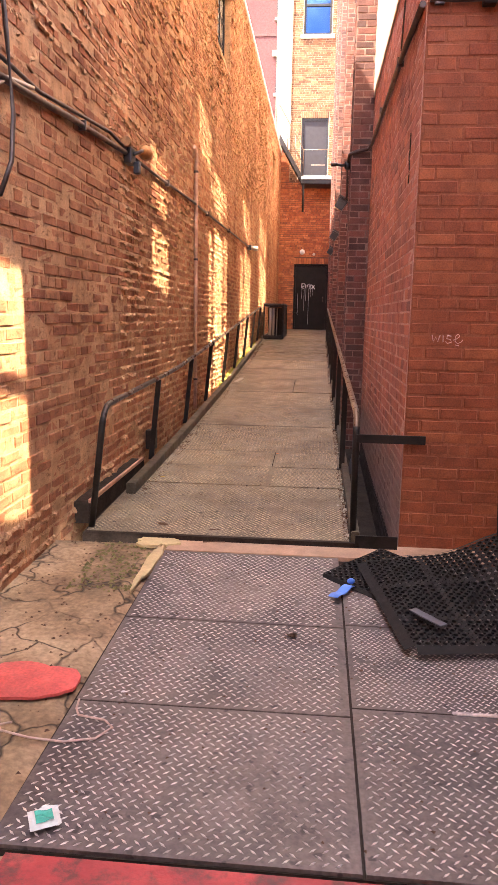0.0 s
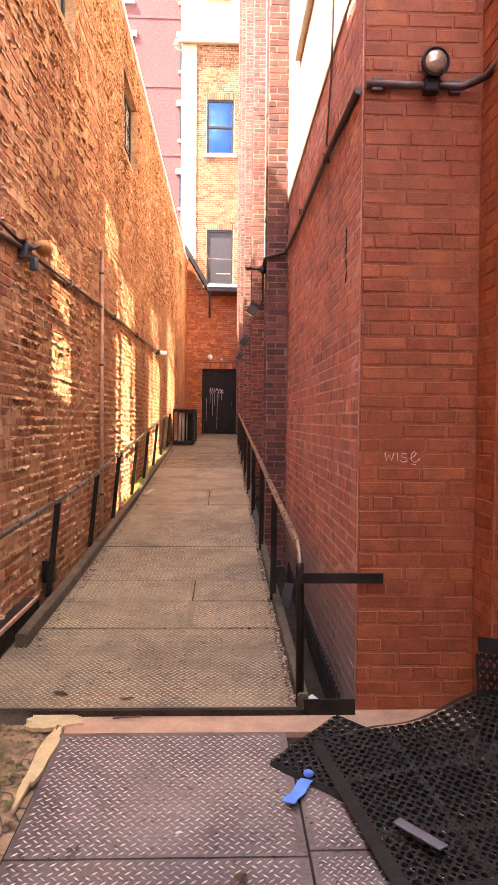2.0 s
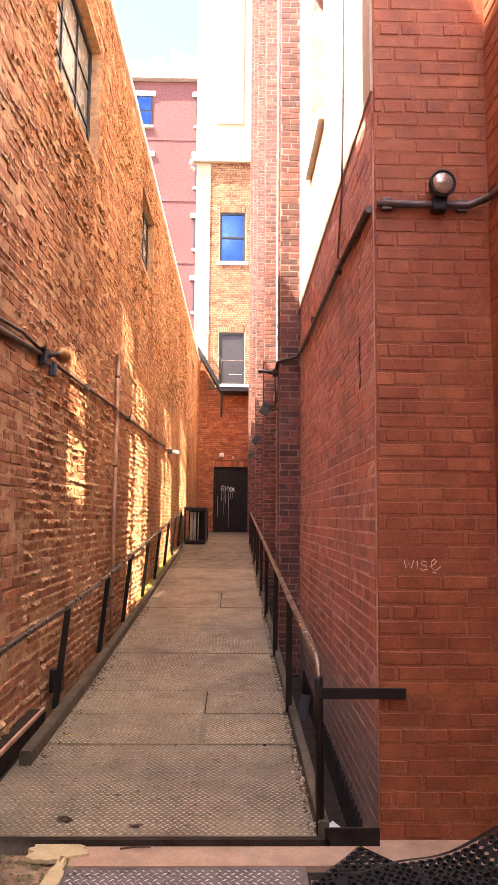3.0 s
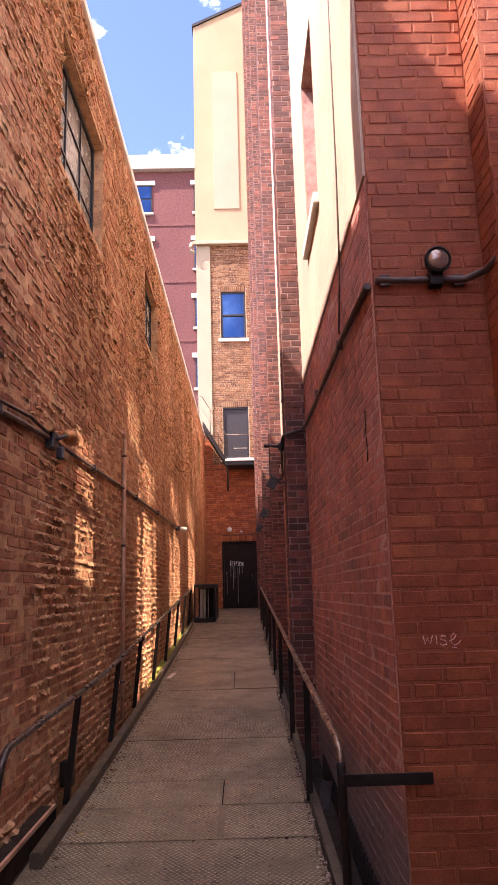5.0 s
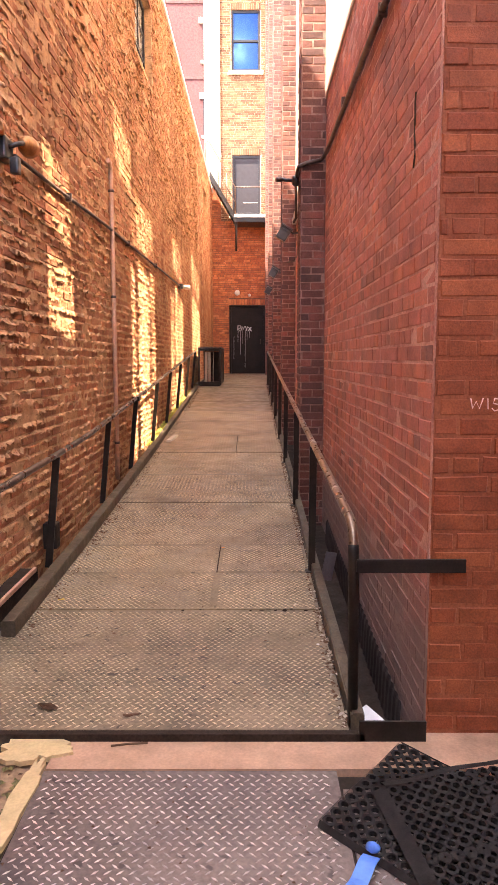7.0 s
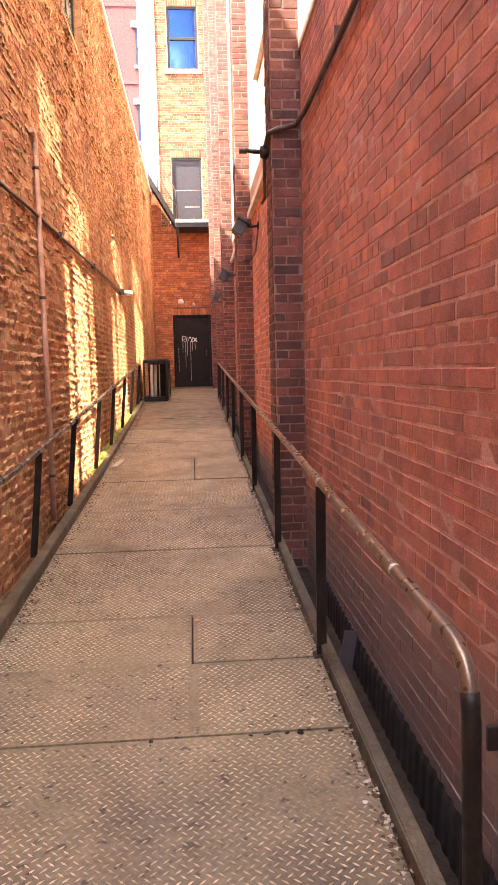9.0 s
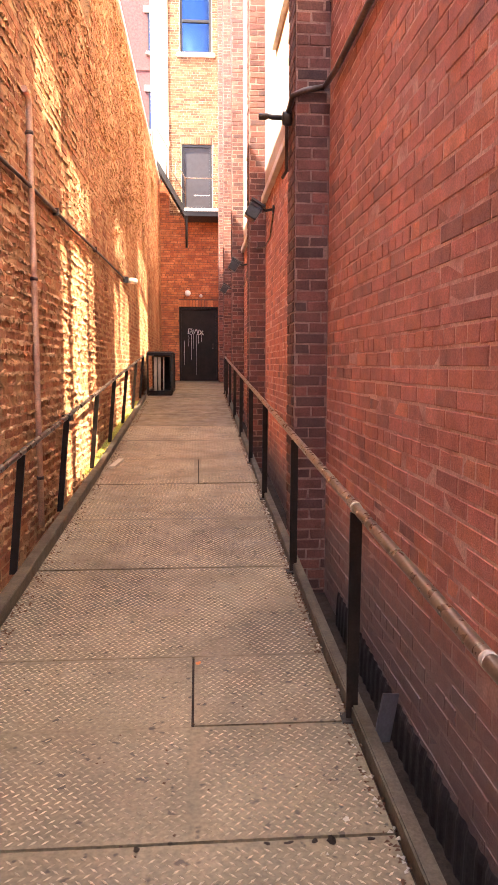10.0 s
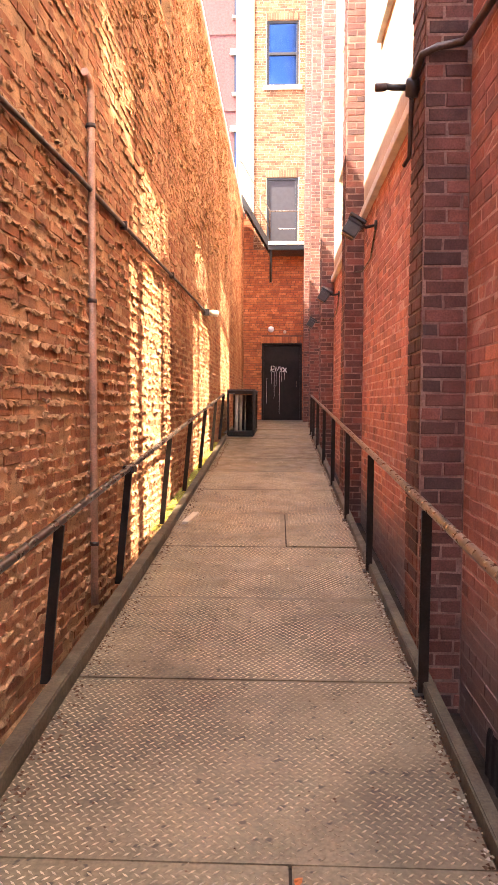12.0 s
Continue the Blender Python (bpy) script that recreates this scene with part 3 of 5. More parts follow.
W1 = (-0.77, 0.14, 6.15, 8.02)
W2 = (-0.78, 0.14, 10.61, 12.46)
part("masonry", backing(BM, -1.75, 0.485, -0.5, 5.95, 0.4, [DOOR]), M_MORTAR_O, wall_north)
part("masonry", backing(BM, -1.14, 0.485, 5.95, 14.36, 0.4, [W1, W2]), M_MORTAR_T, wall_north)
part("masonry", box(-1.75, -1.142, BY + 0.002, BY + 0.4, 5.95, 7.0), M_MORTAR_O, wall_north)
part("corner_strip", box(-1.66, -1.142, BY - 0.05, BY + 0.4, 7.0, 14.36, 0.01), M_PALE, wall_north, "pale painted corner strip")
part("masonry", box(-9.0, -1.75, BY + 0.2, BY + 0.6, 0, 6.0), M_MORTAR_O, wall_north)


def bay():
    """Cream clad upper storeys with a raked roof line and a raised panel."""
    b = empty("bay_cladding", "cream clad upper bay with a raked roof edge", "cladding", kind="structure", at=(-0.6, BY, 14.36))
    bm = bmesh.new()
    lo, hi = 23.75, 24.85
    x0, x1, y0, y1 = -1.68, 0.485, BY - 0.12, BY + 3.0
    v = [bm.verts.new(p) for p in ((x0, y0, 14.36), (x1, y0, 14.36), (x1, y0, hi), (x0, y0, lo), (x0, y1, 14.36), (x1, y1, 14.36), (x1, y1, hi), (x0, y1, lo))]
    for f in ((0, 1, 2, 3), (5, 4, 7, 6), (4, 0, 3, 7), (1, 5, 6, 2), (3, 2, 6, 7), (4, 5, 1, 0)):
        bm.faces.new([v[i] for i in f])
    part("panel", bm, M_CREAM, b)
    part("raised_panel", box(-0.96, 0.02, BY - 0.16, BY - 0.118, 15.75, 21.7, 0.01), M_PALE, b)
    part("ledge", box(-1.78, 0.484, BY - 0.24, BY - 0.1, 14.28, 14.42, 0.02), M_PALE, b)
    part("downpipe", tube([(-1.80, BY - 0.2, 14.35), (-1.86, BY - 0.2, 14.2), (-1.84, BY - 0.2, 14.02), (-1.72, BY - 0.18, 13.96)], 0.07, 10), M_PALE, b)
    bm = bmesh.new()
    for s in ((x0 - 0.04, lo, x1, hi),):
        q = [bm.verts.new(p) for p in ((s[0], y0 - 0.06, s[1]), (s[2], y0 - 0.06, s[3]), (s[2], y0 - 0.06, s[3] + 0.12), (s[0], y0 - 0.06, s[1] + 0.12), (s[0], y1, s[1]), (s[2], y1, s[3]), (s[2], y1, s[3] + 0.12), (s[0], y1, s[1] + 0.12))]
        for f in ((0, 1, 2, 3), (5, 4, 7, 6), (4, 0, 3, 7), (1, 5, 6, 2), (3, 2, 6, 7), (4, 5, 1, 0)):
            bm.faces.new([q[i] for i in f])
    part("roof_edge", bm, M_FRAME, b, "dark roof edge")


bay()


def end_door():
    d = empty("door_1", "black steel exit door with dripping white graffiti", "door", kind="structure", at=(-0.3, BY, 0.96))
    x0, x1, z0, z1 = DOOR
    bm = bmesh.new()
    for a, b, c, e in ((x0, x0 + 0.06, z0, z1), (x1 - 0.06, x1, z0, z1), (x0 + 0.06, x1 - 0.06, z1 - 0.06, z1)):
        box(a, b, BY + 0.02, BY + 0.2, c, e, 0.006, bm=bm)
    part("door_frame", bm, M_DOOR, d)
    part("door_leaf", box(x0 + 0.065, x1 - 0.065, BY + 0.09, BY + 0.14, z0 + 0.01, z1 - 0.065, 0.006), M_DOOR, d)
    part("backing_panel", box(x0 + 0.002, x1 - 0.002, BY + 0.205, BY + 0.3, z0, z1), M_DOOR, d)
    part("door_handle", tube([(x1 - 0.16, BY + 0.09, 1.95), (x1 - 0.16, BY + 0.04, 1.95), (x1 - 0.16, BY + 0.04, 2.1), (x1 - 0.16, BY + 0.09, 2.1)], 0.012, 8), M_RAIL, d)
    for i in range(14):
        a = x0 - 0.03 + (x1 - x0 + 0.06) * i / 14
        part("brick", box(a + 0.006, a + (x1 - x0 + 0.06) / 14 - 0.006, BY - 0.012, BY + 0.02, z1 + 0.008, z1 + 0.195, 0.003), M_BRICK_O, d)
    g = bmesh.new()
    strokes = [[(-0.62, 2.40), (-0.60, 2.56), (-0.52, 2.55), (-0.53, 2.46), (-0.62, 2.45), (-0.54, 2.38)], [(-0.48, 2.40), (-0.47, 2.54), (-0.42, 2.42), (-0.39, 2.54)],
               [(-0.36, 2.54), (-0.33, 2.44), (-0.28, 2.53), (-0.33, 2.38)], [(-0.27, 2.38), (-0.16, 2.50)], [(-0.26, 2.51), (-0.15, 2.37)]]
    rng = random.Random(4)
    for s in strokes:
        tube([(x, BY + 0.085, z) for x, z in s], 0.018, 6, g)
    for x, z, ln in ((-0.74, 2.2, 0.75), (-0.60, 2.38, 0.35), (-0.52, 2.4, 0.8), (-0.46, 2.4, 0.45), (-0.36, 2.4, 1.25), (-0.30, 2.4, 0.3), (-0.22, 2.4, 0.25)):
        tube([(x, BY + 0.088, z), (x + rng.uniform(-.01, .01), BY + 0.088, z - ln)], 0.0045, 5, g)
    part("graffiti", g, M_WHITE, d, "white dripping spray paint scrawl")


end_door()


def end_window(name_k, hole, glazed, label):
    x0, x1, z0, z1 = hole
    w = empty("window_%d" % name_k, label, "window", kind="structure", at=((x0 + x1) / 2, BY, z0))
    bm = bmesh.new()
    zm = (z0 + z1) / 2
    bars = [(x0, x1, z0, z0 + 0.07), (x0, x1, z1 - 0.08, z1), (x0, x0 + 0.07, z0 + 0.07, z1 - 0.08), (x1 - 0.07, x1, z0 + 0.07, z1 - 0.08)]
    if glazed:
        bars.append((x0 + 0.07, x1 - 0.07, zm - 0.04, zm + 0.04))
    for a, b, c, e in bars:
        box(a, b, BY + 0.03, BY + 0.12, c, e, 0.008, bm=bm)
    part("window_frame", bm, M_FRAME, w)
    if glazed:
        part("pane", box(x0 + 0.06, x1 - 0.06, BY + 0.075, BY + 0.08, z0 + 0.06, zm - 0.03), M_GLASSMIRROR, w)
        part("pane", box(x0 + 0.06, x1 - 0.06, BY + 0.06, BY + 0.066, zm + 0.03, z1 - 0.07), M_GLASSMIRROR, w)
    else:
        part("panel", box(x0 + 0.06, x1 - 0.06, BY + 0.07, BY + 0.1, z0 + 0.06, z1 - 0.07), M_SHUTTER, w)
    part("window_sill", box(x0 - 0.1, x1 + 0.1, BY - 0.07, BY + 0.15, z0 - 0.12, z0 + 0.004, 0.012), M_STONE, w)
    n = 13
    for i in range(n):
        a = x0 - 0.02 + (x1 - x0 + 0.04) * i / n
        part("brick", box(a + 0.006, a + (x1 - x0 + 0.04) / n - 0.006, BY - 0.014, BY + 0.03, z1 + 0.005, z1 + 0.2, 0.003), M_BRICK_T, w)


end_window(9, W2, True, "double-hung window with dark frame mirroring blue sky")
end_window(10, W1, False, "grey boarded door panel with pale frame at the landing")

# ground: street, pavement, lower plates, deck
ground = empty("ground", "cracked stained concrete ground at the alley mouth", "ground", kind="structure")


def strip(name, x0, x1, ys, zf, thick, material, parent, label=""):
    bm = bmesh.new()
    top = [(bm.verts.new((x0, y, zf(y))), bm.verts.new((x1, y, zf(y)))) for y in ys]
    low = [(bm.verts.new((x0, y, zf(y) - thick)), bm.verts.new((x1, y, zf(y) - thick))) for y in ys]
    for i in range(len(ys) - 1):
        bm.faces.new((top[i][0], top[i][1], top[i + 1][1], top[i + 1][0]))
        bm.faces.new((low[i][1], low[i][0], low[i + 1][0], low[i + 1][1]))
        bm.faces.new((low[i][0], top[i][0], top[i + 1][0], low[i + 1][0]))
        bm.faces.new((top[i][1], low[i][1], low[i + 1][1], top[i + 1][1]))
    bm.faces.new((low[0][0], low[0][1], top[0][1], top[0][0]))
    bm.faces.new((low[-1][1], low[-1][0], top[-1][0], top[-1][1]))
    return part(name, bm, material, parent, label)


def ground_sheet():
    """One sheet that reaches the horizon, uneven near the alley."""
    bm = bmesh.new()
    xs = [-900, -60, -10, -4] + [-2 + 0.08 * i for i in range(50)] + [3, 8, 60, 900]
    ys = [-900, -60, -10, -2, 1] + [2.5 + 0.08 * i for i in range(50)]
    grid = []
    for y in ys:
        row = []
        for x in xs:
            z = ground_z(y) - 0.014
            if -2.1 < x < 2.1 and y > 2.4:
                z += 0.012 * noise.noise((x * 2.2, y * 2.2, 0)) + 0.006 * noise.noise((x * 9, y * 9, 3))
                if x > -0.9:
                    z -= 0.02
            row.append(bm.verts.new((x, y, z)))
        grid.append(row)
    for r, s in zip(grid, grid[1:]):
        for i in range(len(xs) - 1):
            bm.faces.new((r[i], r[i + 1], s[i + 1], s[i])).smooth = True
    part("concrete", bm, M_CONC, ground)
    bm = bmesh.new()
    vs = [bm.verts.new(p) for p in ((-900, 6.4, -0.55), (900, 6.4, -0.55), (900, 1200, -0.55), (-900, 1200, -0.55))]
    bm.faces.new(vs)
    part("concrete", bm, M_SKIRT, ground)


ground_sheet()
strip("kerb", -0.80, 1.29, [3.2, 3.97], lambda y: ground_z(y) + 0.006, 0.1, M_REDPAINT, ground, "worn red painted kerb edge")


def treads(x0, x1, y0, y1, zf, parent, material, pitch=0.036):
    """Raised lozenges of a tread plate, in alternating directions."""
    row = 0.66 * pitch
    nx, ny = int((x1 - x0 - 0.03) / pitch), int((y1 - y0 - 0.02) / row)
    if nx < 1 or ny < 1:
        return
    i, j = np.meshgrid(np.arange(nx), np.arange(ny))
    i, j = i.ravel(), j.ravel()
    cx = x0 + 0.012 + (i + 0.5 + 0.5 * (j % 2)) * pitch
    cy = y0 + 0.01 + (j + 0.5) * row
    ang = np.where(j % 2 == 0, math.radians(40), math.radians(-40))
    keep = np.random.RandomState(int(abs(x0 * 100 + y0 * 10))).rand(len(i)) > 0.03
    cx, cy, ang = cx[keep], cy[keep], ang[keep]
    n = len(cx)
    shape = np.array([(-0.5, 0), (0, -0.5), (0.5, 0), (0, 0.5), (-0.3, 0), (0, -0.22), (0.3, 0), (0, 0.22)])
    hs = np.array([0, 0, 0, 0, 1, 1, 1, 1]) * 0.0022
    lx, ly = shape[:, 0] * 0.80 * pitch, shape[:, 1] * 0.22 * pitch
    ca, sa = np.cos(ang)[:, None], np.sin(ang)[:, None]
    X = cx[:, None] + lx * ca - ly * sa
    Y = cy[:, None] + lx * sa + ly * ca
    slope = (zf(y1) - zf(y0)) / (y1 - y0)
    Z = zf(y0) + (Y - y0) * slope + hs + 0.0002
    V = np.stack([X, Y, Z], -1).reshape(-1, 3)
    base = np.arange(n)[:, None, None] * 8
    F = np.array([(4, 5, 6, 7), (0, 1, 5, 4), (1, 2, 6, 5), (2, 3, 7, 6), (3, 0, 4, 7)])[None] + base
    ob = pydata("tread_pattern", V.tolist(), F.reshape(-1, 4).tolist(), material, parent)
    tagged(ob, "", "", "", "stuff")


def plate(parent, x0, x1, y0, y1, zf, material, tread_mat, pitch=0.036, left=0.005, right=0.005):
    gap = 0.005
    p = strip("tread_plate", x0 + left, x1 - right, [y0 + gap, y1 - gap], zf, 0.012, material, parent)
    if tread_mat:
        treads(x0 + gap, x1 - gap, y0 + gap, y1 - gap, zf, p, tread_mat, pitch)


floor_plates = empty("pavement", "dark steel tread plates set in the alley mouth", "pavement", kind="structure", at=(0, 5, 0))
for y0, y1 in ((4.0, 4.73), (4.73, 5.43), (5.43, 6.3)):
    plate(floor_plates, -0.87, 0.138, y0, y1, ground_z, M_PLATE, M_TREAD, 0.035)
for y0, y1, pt in ((4.0, 4.79, 0.035), (4.79, 5.46, 0.027)):
    plate(floor_plates, 0.138, 1.15, y0, y1, ground_z, M_PLATE, M_TREAD, pt)
plate(floor_plates, 0.138, 0.5, 5.46, 6.2, ground_z, M_PLATE, M_TREAD, 0.035)
plate(floor_plates, 0.5, 1.15, 5.46, 6.25, ground_z, M_PLATE, M_TREAD, 0.035)
# black bed added so the gaps between the plates look shaded
strip("plate_bed", -0.872, 1.16, [4.0, 6.28], lambda y: ground_z(y) - 0.0125, 0.02, M_SKIRT, ground)
strip("cement_strip", -0.86, 1.2, [6.3, 6.53], lambda y: ground_z(y) + 0.004, 0.08, M_PINKCEMENT, ground, "pinkish cement strip")

DX0, DX1 = -1.40, 0.208
deck = empty("floor", "steel tread plate ramp deck, dusty and worn", "floor", kind="structure", at=(-0.5, 6.5, 0.08))
SEAMS = [6.5, 7.68, 8.87, 10.06, 11.2, 12.43, 13.62, 14.82, 16.02, 17.22, 18.42, 19.6, 20.8, 22.0, 23.2, 24.4, 25.6, 27.0, 28.3]
for i, (y0, y1) in enumerate(zip(SEAMS, SEAMS[1:])):
    tm = M_TREAD2 if y1 < 16.5 else None
    zf = lambda y, k=i: deck_z(y) + 0.002 * (k % 2)
    if i == 1:
        plate(deck, DX0, -0.37, y0, 8.29, zf, M_DECK, tm, 0.033, right=0.0)
        plate(deck, DX0, -0.37, 8.281, y1, zf, M_DECK, tm, 0.033)
        plate(deck, -0.37, DX1, y0, 8.29, zf, M_DECK, tm, 0.033, left=0.0)
        plate(deck, -0.37, DX1, 8.29, y1, lambda y: deck_z(y) + 0.003, M_DECK, tm, 0.033)
    elif i == 5:
        plate(deck, DX0, -0.34, y0, y1, zf, M_DECK, tm, 0.033)
        plate(deck, -0.34, DX1, y0, y1 - 0.62, lambda y: deck_z(y) + 0.008, M_DECK, tm, 0.033)
        plate(deck, -0.34, DX1, y1 - 0.62, y1, zf, M_DECK, tm, 0.033)
    elif i == 0:
        plate(deck, DX0, DX1, y0, y1, zf, M_DECK, tm, 0.033)
    else:
        plate(deck, DX0 - (0.25 if y0 > 20 else 0), DX1 + (0.25 if y0 > 20.6 else 0), y0, y1, zf, M_DECK, tm, 0.033)
# near-black: shade of the gap under the deck lip, put into the colour
strip("deck_edge", DX0, DX1 + 0.05, [6.47, 6.5], lambda y: 0.087, 0.2, M_SKIRT, deck, "steel nosing with the shade under the deck lip in its colour")
# pit floor: the narrow gap's shade is put into its near-black colour
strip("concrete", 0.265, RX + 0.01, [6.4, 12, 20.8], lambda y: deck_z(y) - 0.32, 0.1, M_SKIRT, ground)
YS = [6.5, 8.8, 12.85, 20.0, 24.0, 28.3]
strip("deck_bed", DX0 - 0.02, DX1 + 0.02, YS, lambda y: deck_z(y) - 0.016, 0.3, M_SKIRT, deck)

# two walls added out of view to hold light off the alley mouth
blocker_south = empty("blocker_south", "unseen brick wall added behind the camera to cut street light", "wall", kind="structure", at=(0, -2, 0))
part("masonry", box(-30, 30, -2.5, -1.5, -0.5, 5.0), M_FAR, blocker_south)
blocker_side = empty("blocker_side", "unseen brick wall added to shade the foot of the street corner", "wall", kind="structure", at=(1.8, 4, 0))
part("masonry", box(1.3, 1.8, 1.0, 6.285, -0.5, 4.2), M_FAR, blocker_side)


# ---- things along the ramp ----


def bend_points(p0, corner, p1, r=0.12, n=6):
    """A rounded corner between two straight runs."""
    a, c, b = Vector(p0), Vector(corner), Vector(p1)
    s, e = c + (a - c).normalized() * r, c + (b - c).normalized() * r
    return [s.lerp(c, t).lerp(c.lerp(e, t), t) for t in (i / n for i in range(n + 1))]


def handrail(x, y0, y1, z0, z1, foot, posts, post_x, label, joint=None, via=()):
    rail = empty("handrail", label, "handrail", at=(x, y0, deck_z(y0)))
    zr = profile([(y0, z0), *via, (y1, z1)])
    pts = [foot] + bend_points(foot, (x, y0, z0), (x, y0 + 1, zr(y0 + 1)), 0.13, 8) + [(x, y, zr(y)) for y in np.linspace(y0 + 1, y1, 24)]
    part("top_rail", tube(pts, 0.0188, 14), M_RAIL if x > 0 else M_RAILDARK, rail, "worn steel tube")
    part("end_post", tube([foot] + bend_points(foot, (x, y0, z0), (x, y0 + 1, zr(y0 + 1)), 0.13, 8)[:3], 0.0205, 14), M_BLACK, rail, "black end post")
    for y in posts:
        top, low = zr(y) - 0.015, deck_z(y) - (0.02 if x > 0 else -0.03)
        bm = box(-0.022, 0.022, -0.008, 0.008, low, top, 0.003)
        bm.transform(Matrix.Translation((0, y, 0)) @ Matrix(((1, 0, (x - post_x) / (top - low), post_x - low * (x - post_x) / (top - low)), (0, 1, 0, 0), (0, 0, 1, 0), (0, 0, 0, 1))))
        p = part("post", bm, M_BLACK, rail)
        if x > 0:
            part("foot_plate", box(post_x - 0.04, post_x + 0.04, y - 0.04, y + 0.04, low + 0.012, low + 0.026, 0.003), M_BLACK, p)
    if joint:
        for y, r in joint:
            part("joint_collar", tube([(x, y - 0.009, zr(y - 0.009)), (x, y + 0.009, zr(y + 0.009))], r, 14), M_PVC, rail, "whitish worn collar")
    return rail


hr = handrail(0.219, 6.57, 20.5, 0.838, 1.60, (0.225, 6.56, 0.06), [8.31, 9.96, 11.8, 13.4, 15.1, 16.7, 18.3, 19.6, 20.45], 0.214,
              "brown steel tube handrail on flat black posts along the ramp", joint=[(8.31, 0.0215), (7.12, 0.0199)])
part("brace", box(0.22, 0.61, 6.485, 6.497, 0.685, 0.735, 0.003), M_BLACK, hr, "flat black steel bar bolted to the brick corner")
handrail(-1.335, 6.72, 19.3, 0.825, 1.61, (-1.385, 6.57, 0.07), [8.30, 9.92, 11.35, 13.05, 14.55, 16.1, 17.7, 19.2], -1.405,
         "black steel handrail with leaning posts beside the rough brick wall", via=[(9.1, 0.895), (11.5, 1.06)])
part("clamp", box(-1.37, -1.30, 11.32, 11.44, 1.02, 1.065, 0.008), M_BLACK, bpy.data.objects["handrail.001"])


def long_bar(name, x0, x1, ys, lift0, lift1, material, label, category):
    ob = empty(name, label, category, at=((x0 + x1) / 2, ys[0], deck_z(ys[0]) + lift0))
    bm = bmesh.new()
    rows = []
    for y in ys:
        z = deck_z(y)
        rows.append([bm.verts.new(p) for p in ((x0, y, z + lift0), (x1, y, z + lift0), (x1, y, z + lift1), (x0, y, z + lift1))])
    for r, s in zip(rows, rows[1:]):
        for i in range(4):
            bm.faces.new((r[i], r[(i + 1) % 4], s[(i + 1) % 4], s[i]))
    bm.faces.new(rows[0][::-1])
    bm.faces.new(rows[-1])
    bmesh.ops.recalc_face_normals(bm, faces=bm.faces[:])
    bmesh.ops.bevel(bm, geom=[e for e in bm.edges if e.calc_length() > 0.5], offset=0.006, segments=2, affect="EDGES")
    part("beam", bm, material, ob)
    return ob


kerb_l = long_bar("ramp_kerb", -1.365, -1.295, [7.33, 8.8, 11.0, 12.85], 0.0, 0.08, M_CURB, "dusty steel box beam kerb along the ramp edge", "kerb")
long_bar("ramp_kerb", -1.365, -1.30, [12.87, 15, 17.5, 19.4], 0.0, 0.07, M_CURB, "dusty steel box beam kerb along the ramp edge", "kerb")
kerb_r = long_bar("ramp_kerb", 0.212, 0.262, [6.52, 8.8, 12.85, 20.0, 20.5], -0.05, 0.055, M_CURB, "grey steel angle kerb under the handrail", "kerb")
kerb_r["label"] = "grey steel angle kerb under the handrail"


def block(name, bm, material, label, category, at, group=""):
    ob = part(name, bm, material)
    return tagged(ob, label, category, group)


# ledge, box and boards at the foot of the rough wall
block("wall_ledge", box(-1.56, -1.44, 6.75, 8.2, 0.05, 0.20, 0.01), M_SKIRT, "dark ledge with a bare pale edge at the wall foot", "ledge", None)
block("wooden_batten", box(-1.45, -1.432, 6.72, 8.15, 0.195, 0.222, 0.004), M_COPPER, "bare wooden batten on the wall ledge", "batten", None)
block("junction_box", box(-1.53, -1.44, 8.62, 8.72, 0.20, 0.37, 0.01), M_BLACK, "small black steel box on the wall foot", "box", None)
block("wood_scrap", box(-0.03, 0.03, -0.2, 0.2, 0, 0.03, 0.004, pose(-1.19, 13.35, deck_z(13.35), 4, 0, -8)), M_PVC, "pale scrap of wood lying at the kerb", "wood scrap", None)

# pit beside the ramp: toe plate, sheet, rubber lining
toe = block("toe_plate", box(0.235, RX - 0.01, 6.47, 6.482, -0.05, 0.135, 0.002), M_BLACK, "dark steel toe plate closing the ramp side", "steel plate", None)
block("paper_sheet", box(-0.04, 0.04, -0.11, 0.11, 0, 0.004, 0, pose(0.335, 6.70, 0.0, 6, -24, 25)), M_WHITE, "white paper sheet caught beside the ramp", "paper", None)


def ribbed_sheet():
    bm = bmesh.new()
    n = 150
    rows = []
    for i in range(n):
        y = 6.9 + i * 0.02
        w = 0.006 * (i % 4 in (1, 2))
        rows.append([bm.verts.new((x, y, z)) for x, z in ((0.452 - w, -0.55), (0.470 - w, deck_z(y) - 0.13), (0.478 - w, deck_z(y) - 0.10), (0.462, -0.55))])
    for r, s in zip(rows, rows[1:]):
        for i in range(4):
            bm.faces.new((r[i], s[i], s[(i + 1) % 4], r[(i + 1) % 4]))
    bm.faces.new(rows[0])
    bm.faces.new(rows[-1][::-1])
    bmesh.ops.recalc_face_normals(bm, faces=bm.faces[:])
    block("ribbed_sheet", bm, M_SHEET, "dark ribbed rubber sheet lining the wall foot", "rubber sheet", None)


ribbed_sheet()
block("metal_offcut", box(-0.04, 0.04, -0.003, 0.003, 0, 0.17, 0.001, pose(0.285, 8.15, deck_z(8.1) + 0.0, 0, 14, 30)), M_GREYSHEET, "grey bent metal offcut behind the handrail", "metal offcut", None)


